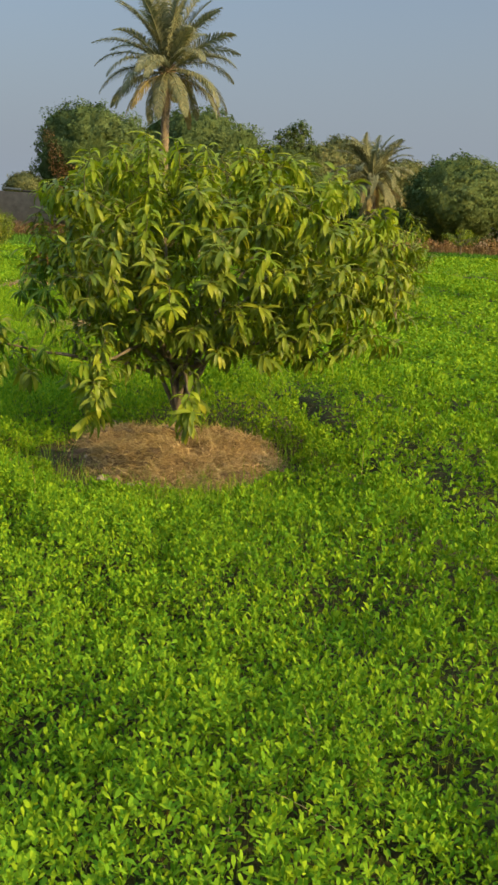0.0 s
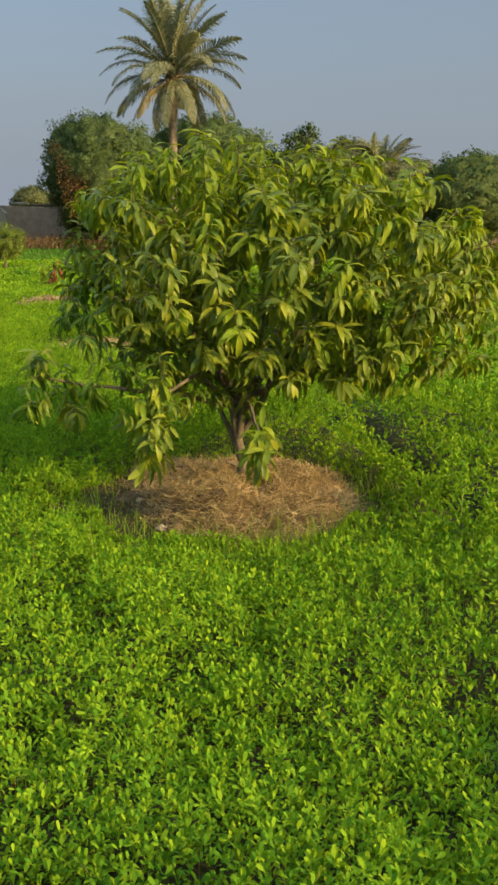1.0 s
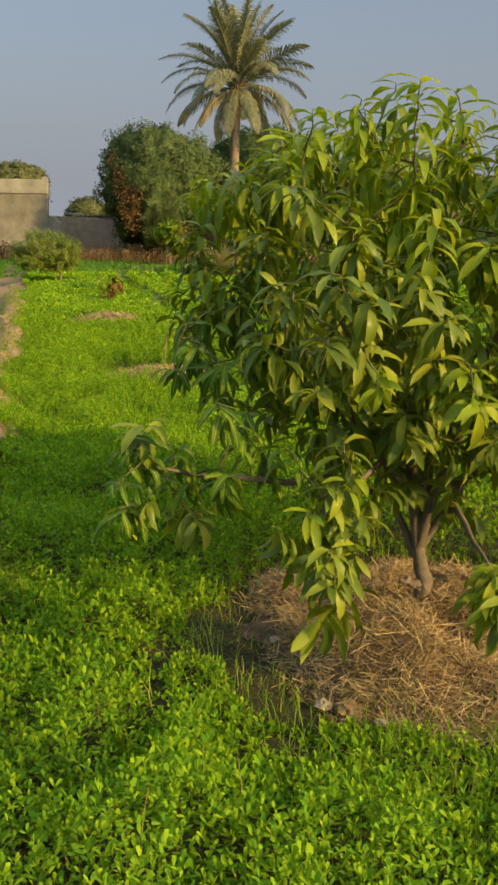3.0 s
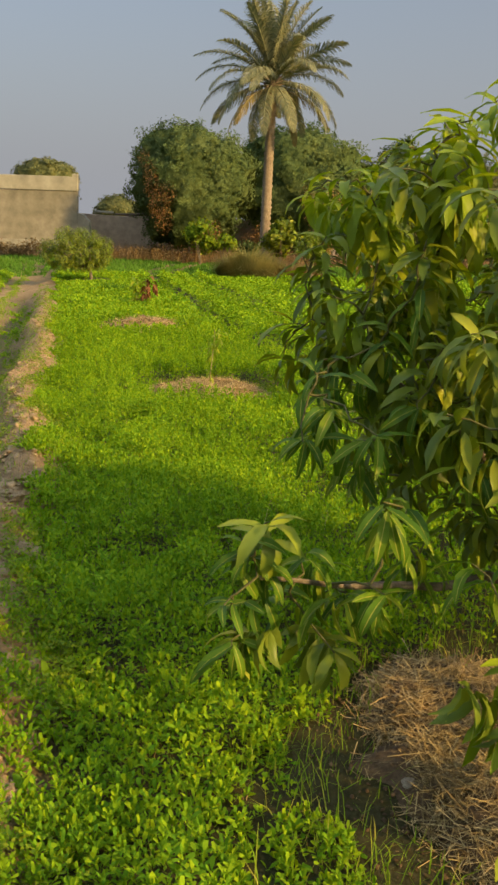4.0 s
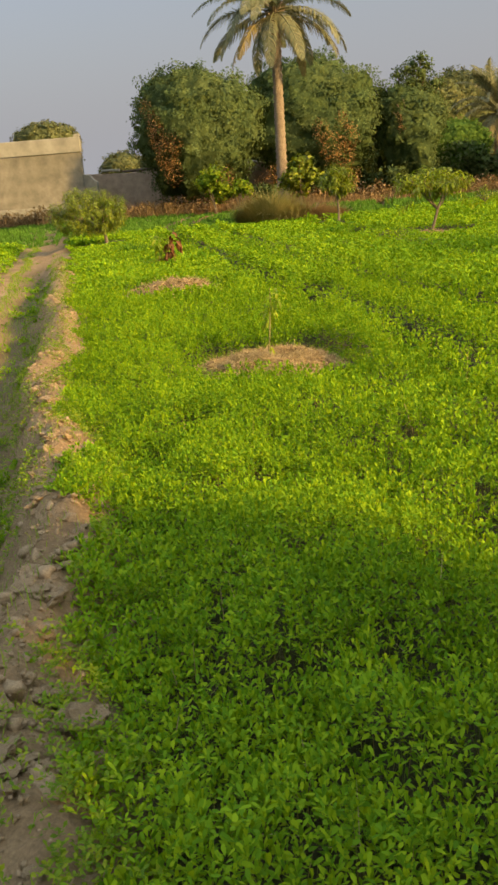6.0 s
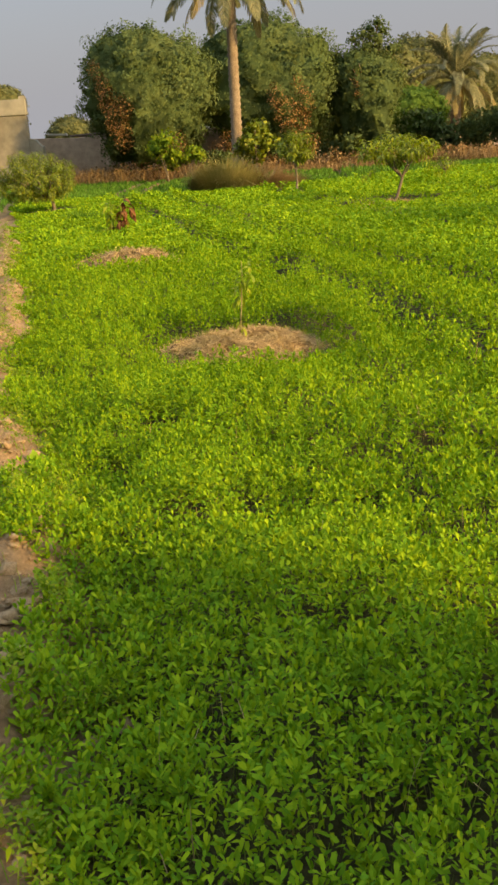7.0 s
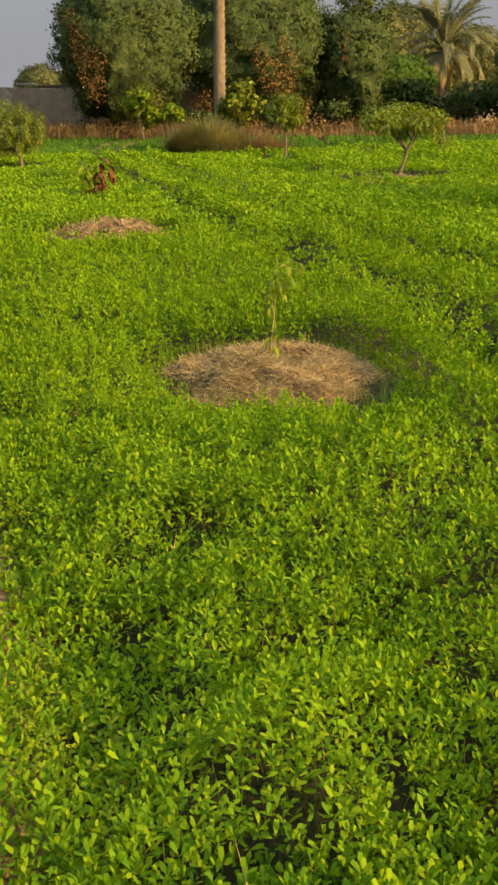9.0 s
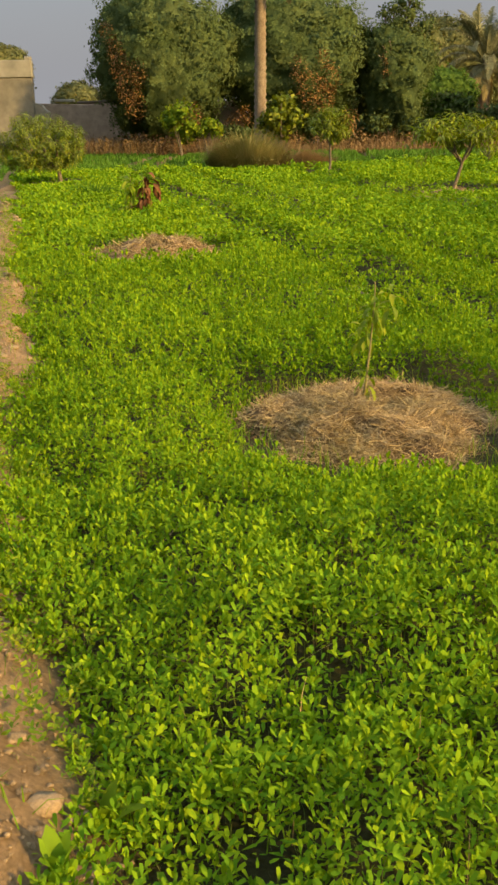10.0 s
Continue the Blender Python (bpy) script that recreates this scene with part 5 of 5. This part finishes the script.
def build_walls():
    b = thing("farm_wall", -22.35, 60, 0, "tall plain mud-plastered farm wall with a pale parapet", "wall")
    solid("wall", prism([(-11, 0), (6.0, 0), (6.0, 3.83), (-11, 3.88)], 0, 0.35), PLASTER, b, "beige mud-plastered wall with worn patches")
    solid("parapet", prism([(-11, 3.89), (6.04, 3.85), (6.04, 4.68), (-11, 4.76)], -0.05, 0.35), PLASTER_PALE, b, "pale cream parapet band")
    solid("parapet_post", prism([(5.7, 4.67), (6.02, 4.67), (6.02, 4.84), (5.7, 4.84)], -0.03, 0.3), PLASTER_PALE, b)
    solid("plinth", prism([(-11, 0), (5.98, 0), (5.98, 0.95), (-11, 0.98)], -0.12, -0.01), PLASTER_PALE, b, "pale dusty plinth")
    solid("buttress", prism([(6.01, 0), (6.75, 0), (6.75, 2.15), (6.6, 2.25), (6.4, 2.5), (6.01, 2.62)], -0.02, 0.4), PLASTER, b, "stepped broken end of the plastered wall")
    w = thing("boundary_wall", -13, 63, 0, "old grey cement boundary wall with worn render", "wall")
    solid("wall", prism([(-5.2, 0), (7.5, 0), (7.5, 2.6), (1.0, 2.62), (-1.3, 2.55), (-5.2, 2.7)], 0, 0.3), CEMENT, w)
    solid("coping", prism([(-3.0, 2.73), (-1.9, 2.68), (-1.9, 2.82), (-3.0, 2.86)], -0.04, 0.34), PLASTER_PALE, w, "pale lump of coping")
    s = thing("shed_roof", -12.6, 63.6, 2.62, "low dark sheet roof resting behind the wall", "roof")
    solid("sheet", prism([(-2.2, 0.0), (2.0, 0.10), (2.0, 0.22), (-2.2, 0.10)], -0.35, 3.0), ROOF, s)
    solid("support", prism([(-1.9, -2.62), (-1.75, -2.62), (-1.75, 0.0), (-1.9, 0.0)], 2.6, 2.75), TRUNK, s)
    solid("support", prism([(1.6, -2.62), (1.75, -2.62), (1.75, 0.08), (1.6, 0.08)], 2.6, 2.75), TRUNK, s)


build_walls()
build_reeds(-9.2, 60.2, 1.7, 0.6, 0.75, 700, "orange-brown cut dry stalks heaped at the field edge", DRY)

# ---- clods, stones and weeds ----


def lump(r, size, flat, fine=3):
    """A rough clod or stone."""
    bm = bmesh.new()
    bmesh.ops.create_icosphere(bm, subdivisions=fine, radius=1.0)
    off = Vector(r.uniform(0, 50, 3))
    for v in bm.verts:
        knob = noise.voronoi(v.co * 1.9 + off)[0][0]
        k = 1.12 + 0.4 * noise.noise(v.co * 1.1 + off) - 0.55 * knob + 0.25 * noise.noise(v.co * 3.1 + off) + 0.3 * noise.noise(v.co * 7.5 + off)
        v.co = Vector((v.co.x * k * 1.15, v.co.y * k * 0.9, v.co.z * k * flat)) * size
    me = bpy.data.meshes.new("clod")
    bm.to_mesh(me)
    bm.free()
    return me


def build_clods():
    r = np.random.default_rng(9)
    kinds = [lump(r, 1.0, f, d) for f, d in ((0.45, 2), (0.55, 2), (0.4, 2), (0.5, 3), (0.42, 3), (0.34, 3))]
    for me in kinds:
        me.materials.append(CLOD)
    ys = np.concatenate([r.uniform(4.0, 12.0, 190), r.uniform(12.0, 26, 80)])
    for y in ys:
        u = r.normal(-0.02, 0.12)
        x = float(bank_x(np.array(y))) + u
        s = 0.013 + 0.058 * r.random() ** 2.2
        ob = new("soil_clod", kinds[int(r.integers(0, 3)) + (3 if s > 0.03 else 0)])
        ob.location = (x, y, float(height(np.array([x]), np.array([y]))[0]) + s * 0.02)
        ob.rotation_euler = (r.normal(0, 0.25), r.normal(0, 0.25), r.uniform(0, 6.28))
        ob.scale = (s, s * r.uniform(0.8, 1.2), s)
        tagged(ob, "dry crumbly clod of pale brown earth on the bank", "clod", "clods on the bank")
    for x, y, s, flat in ((-2.55, 7.2, 0.075, 0.6), (-0.97, 5.83, 0.022, 0.7), (-0.72, 5.32, 0.04, 0.7), (-0.80, 5.34, 0.026, 0.7), (-0.62, 5.25, 0.02, 0.6), (-2.62, 13.3, 0.035, 0.6), (-2.44, 13.25, 0.03, 0.6), (-0.5, 5.4, 0.025, 0.6)):
        me = lump(r, 1.0, flat)
        me.materials.append(STONE if s < 0.03 else CLOD)
        ob = new("stone", me)
        inside = float(heap_mask(np.array([x]), np.array([y]))[0])
        ob.location = (x, y, float(height(np.array([x]), np.array([y]))[0]) + (0.06 if y > 12 else 0.02) + s * 0.2)
        ob.scale = (s, s, s)
        tagged(ob, "pale rough lump of stone lying on the straw" if inside else "pale sunlit lump of dry earth", "stone")


def build_crumbs():
    """Loose crumbs of earth on the bank, in the ditch and round the heaps."""
    n = 9800
    y = np.concatenate([3.0 + 14 * RNG.random(8000), np.zeros(n - 8000)])
    x = bank_x(y) + RNG.normal(-0.03, 0.17, n)
    a, q = RNG.uniform(0, 2 * math.pi, n - 8000), RNG.normal(1.05, 0.1, n - 8000)
    which = RNG.random(n - 8000) < 0.6
    for k, (hx, hy, rx, ry, hz) in enumerate(HEAPS[:2]):
        m = which if k == 0 else ~which
        x[8000:][m], y[8000:][m] = hx + rx * q[m] * np.cos(a[m]), hy + ry * q[m] * np.sin(a[m])
    octa = np.array([[1, 0, 0], [0, 1, 0], [-1, 0, 0], [0, -1, 0], [0, 0, 0.7], [0, 0, -0.6]], float)
    tri = np.array([[0, 1, 4], [1, 2, 4], [2, 3, 4], [3, 0, 4], [1, 0, 5], [2, 1, 5], [3, 2, 5], [0, 3, 5]])
    fr = frames_of(RNG.normal(0, 1, (n, 3)) * [1, 1, 0.4], np.array([[0, 0, 1.0]]) + RNG.normal(0, 0.4, (n, 3)))
    sc = (0.002 + 0.010 * RNG.random((n, 1)) ** 2) * RNG.uniform(0.7, 1.3, (n, 3))
    p = np.stack([x, y, height(x, y) + 0.004], -1)
    for a, b, m, word in ((0, 8000, CLOD, "loose crumbs of dry earth along the bank"), (8000, n, SOIL, "dark crumbs of soil round the straw heaps")):
        v, f = stamp(octa, tri, fr[a:b], p[a:b], sc[a:b])
        tagged(new("soil_crumbs", mesh_of("soil_crumbs", v, f, m)), word, "soil", kind="stuff")


def build_crust():
    """Broken crusts of earth that cover the bank."""
    r = np.random.default_rng(29)
    kinds = []
    for k in range(8):
        me = lump(r, 1.0, r.uniform(0.45, 0.75), 2)
        v = np.array([p.co for p in me.vertices])
        kinds.append((v, np.array([list(p.vertices) for p in me.polygons])))
        bpy.data.meshes.remove(me)
    n = 1400
    y = 4.0 + 22 * r.random(n) ** 1.5
    x = bank_x(y) + r.normal(0.0, 0.13, n)
    ok = vnoise(x, y, 0.25, 33) > 0.3
    x, y = x[ok], y[ok]
    s = 0.009 + 0.034 * r.random(len(x)) ** 2.2
    fr = frames_of(np.stack([np.cos(7 * x * y), np.sin(7 * x * y), 0.2 * np.sin(40 * x)], -1), np.array([[0, 0, 1.0]]) + r.normal(0, 0.3, (len(x), 3)))
    pick = r.integers(0, 8, len(x))
    at = np.stack([x, y, height(x, y) - 0.1 * s], -1)
    size = np.stack([s * r.uniform(0.8, 1.4, len(x)), s, s], -1)
    pieces = [stamp(*kinds[k], fr[pick == k], at[pick == k], size[pick == k]) for k in range(8)]
    tagged(new("soil_crust", mesh_of("soil_crust", *joined(pieces), CLOD)), "broken crumbly crust of dry earth along the bank", "soil", kind="stuff")


build_clods()
build_crumbs()
build_crust()


def broad_weed(x, y, leaves, size, seed, label):
    """A rosette of broad upright leaves."""
    r = np.random.default_rng(seed)
    t = thing("broadleaf_weed", x, y, float(height(np.array([x]), np.array([y]))[0]), label, "weed", "weeds along the bank")
    tpl, f = leaf_template(0.35, 0.1, 0.18, 0.19, 6)
    me = smooth(mesh_of("leaf", tpl, f, LIME if r.random() < 0.4 else GRASS))
    for i in range(leaves):
        a = i * 2.4 + r.uniform(-0.4, 0.4)
        tilt = r.uniform(0.6, 1.4)
        fr = frames_of(np.array([[math.cos(a) * math.cos(tilt), math.sin(a) * math.cos(tilt), math.sin(tilt)]]), np.array([[0, 0, 1.0]]))[0]
        s = size * r.uniform(0.7, 1.15)
        part("leaf", me, t, at=Matrix([[*(fr[k] * s), 0.0] for k in range(3)] + [[0, 0, 0, 1]]))
    return t


wr = np.random.default_rng(17)
for y in (5.1, 5.6, 6.2, 6.7, 7.6, 8.0, 8.7, 9.4, 10.1, 10.3, 10.9, 11.6, 12.4, 13.6, 15.0, 16.4):
    broad_weed(float(bank_x(np.array(y))) + wr.uniform(0.12, 0.45), y, int(wr.integers(3, 7)), wr.uniform(0.06, 0.115), int(y * 10), "broad-leaved weed with light green leaves by the bank")
for x, y in ((-1.55, 19.5), (-1.2, 20.1), (-2.0, 19.2), (-0.9, 19.4), (-1.1, 17.9), (-0.7, 18.1), (-0.3, 17.8), (0.2, 18.0), (0.6, 17.7), (-1.6, 17.5), (1.0, 17.9), (0.0, 18.5), (-0.5, 20.6)):
    broad_weed(x, y + 1.2, 5, 0.2, int(y * 10 + x * 3), "pale broad-leaved weed rising above the clover")
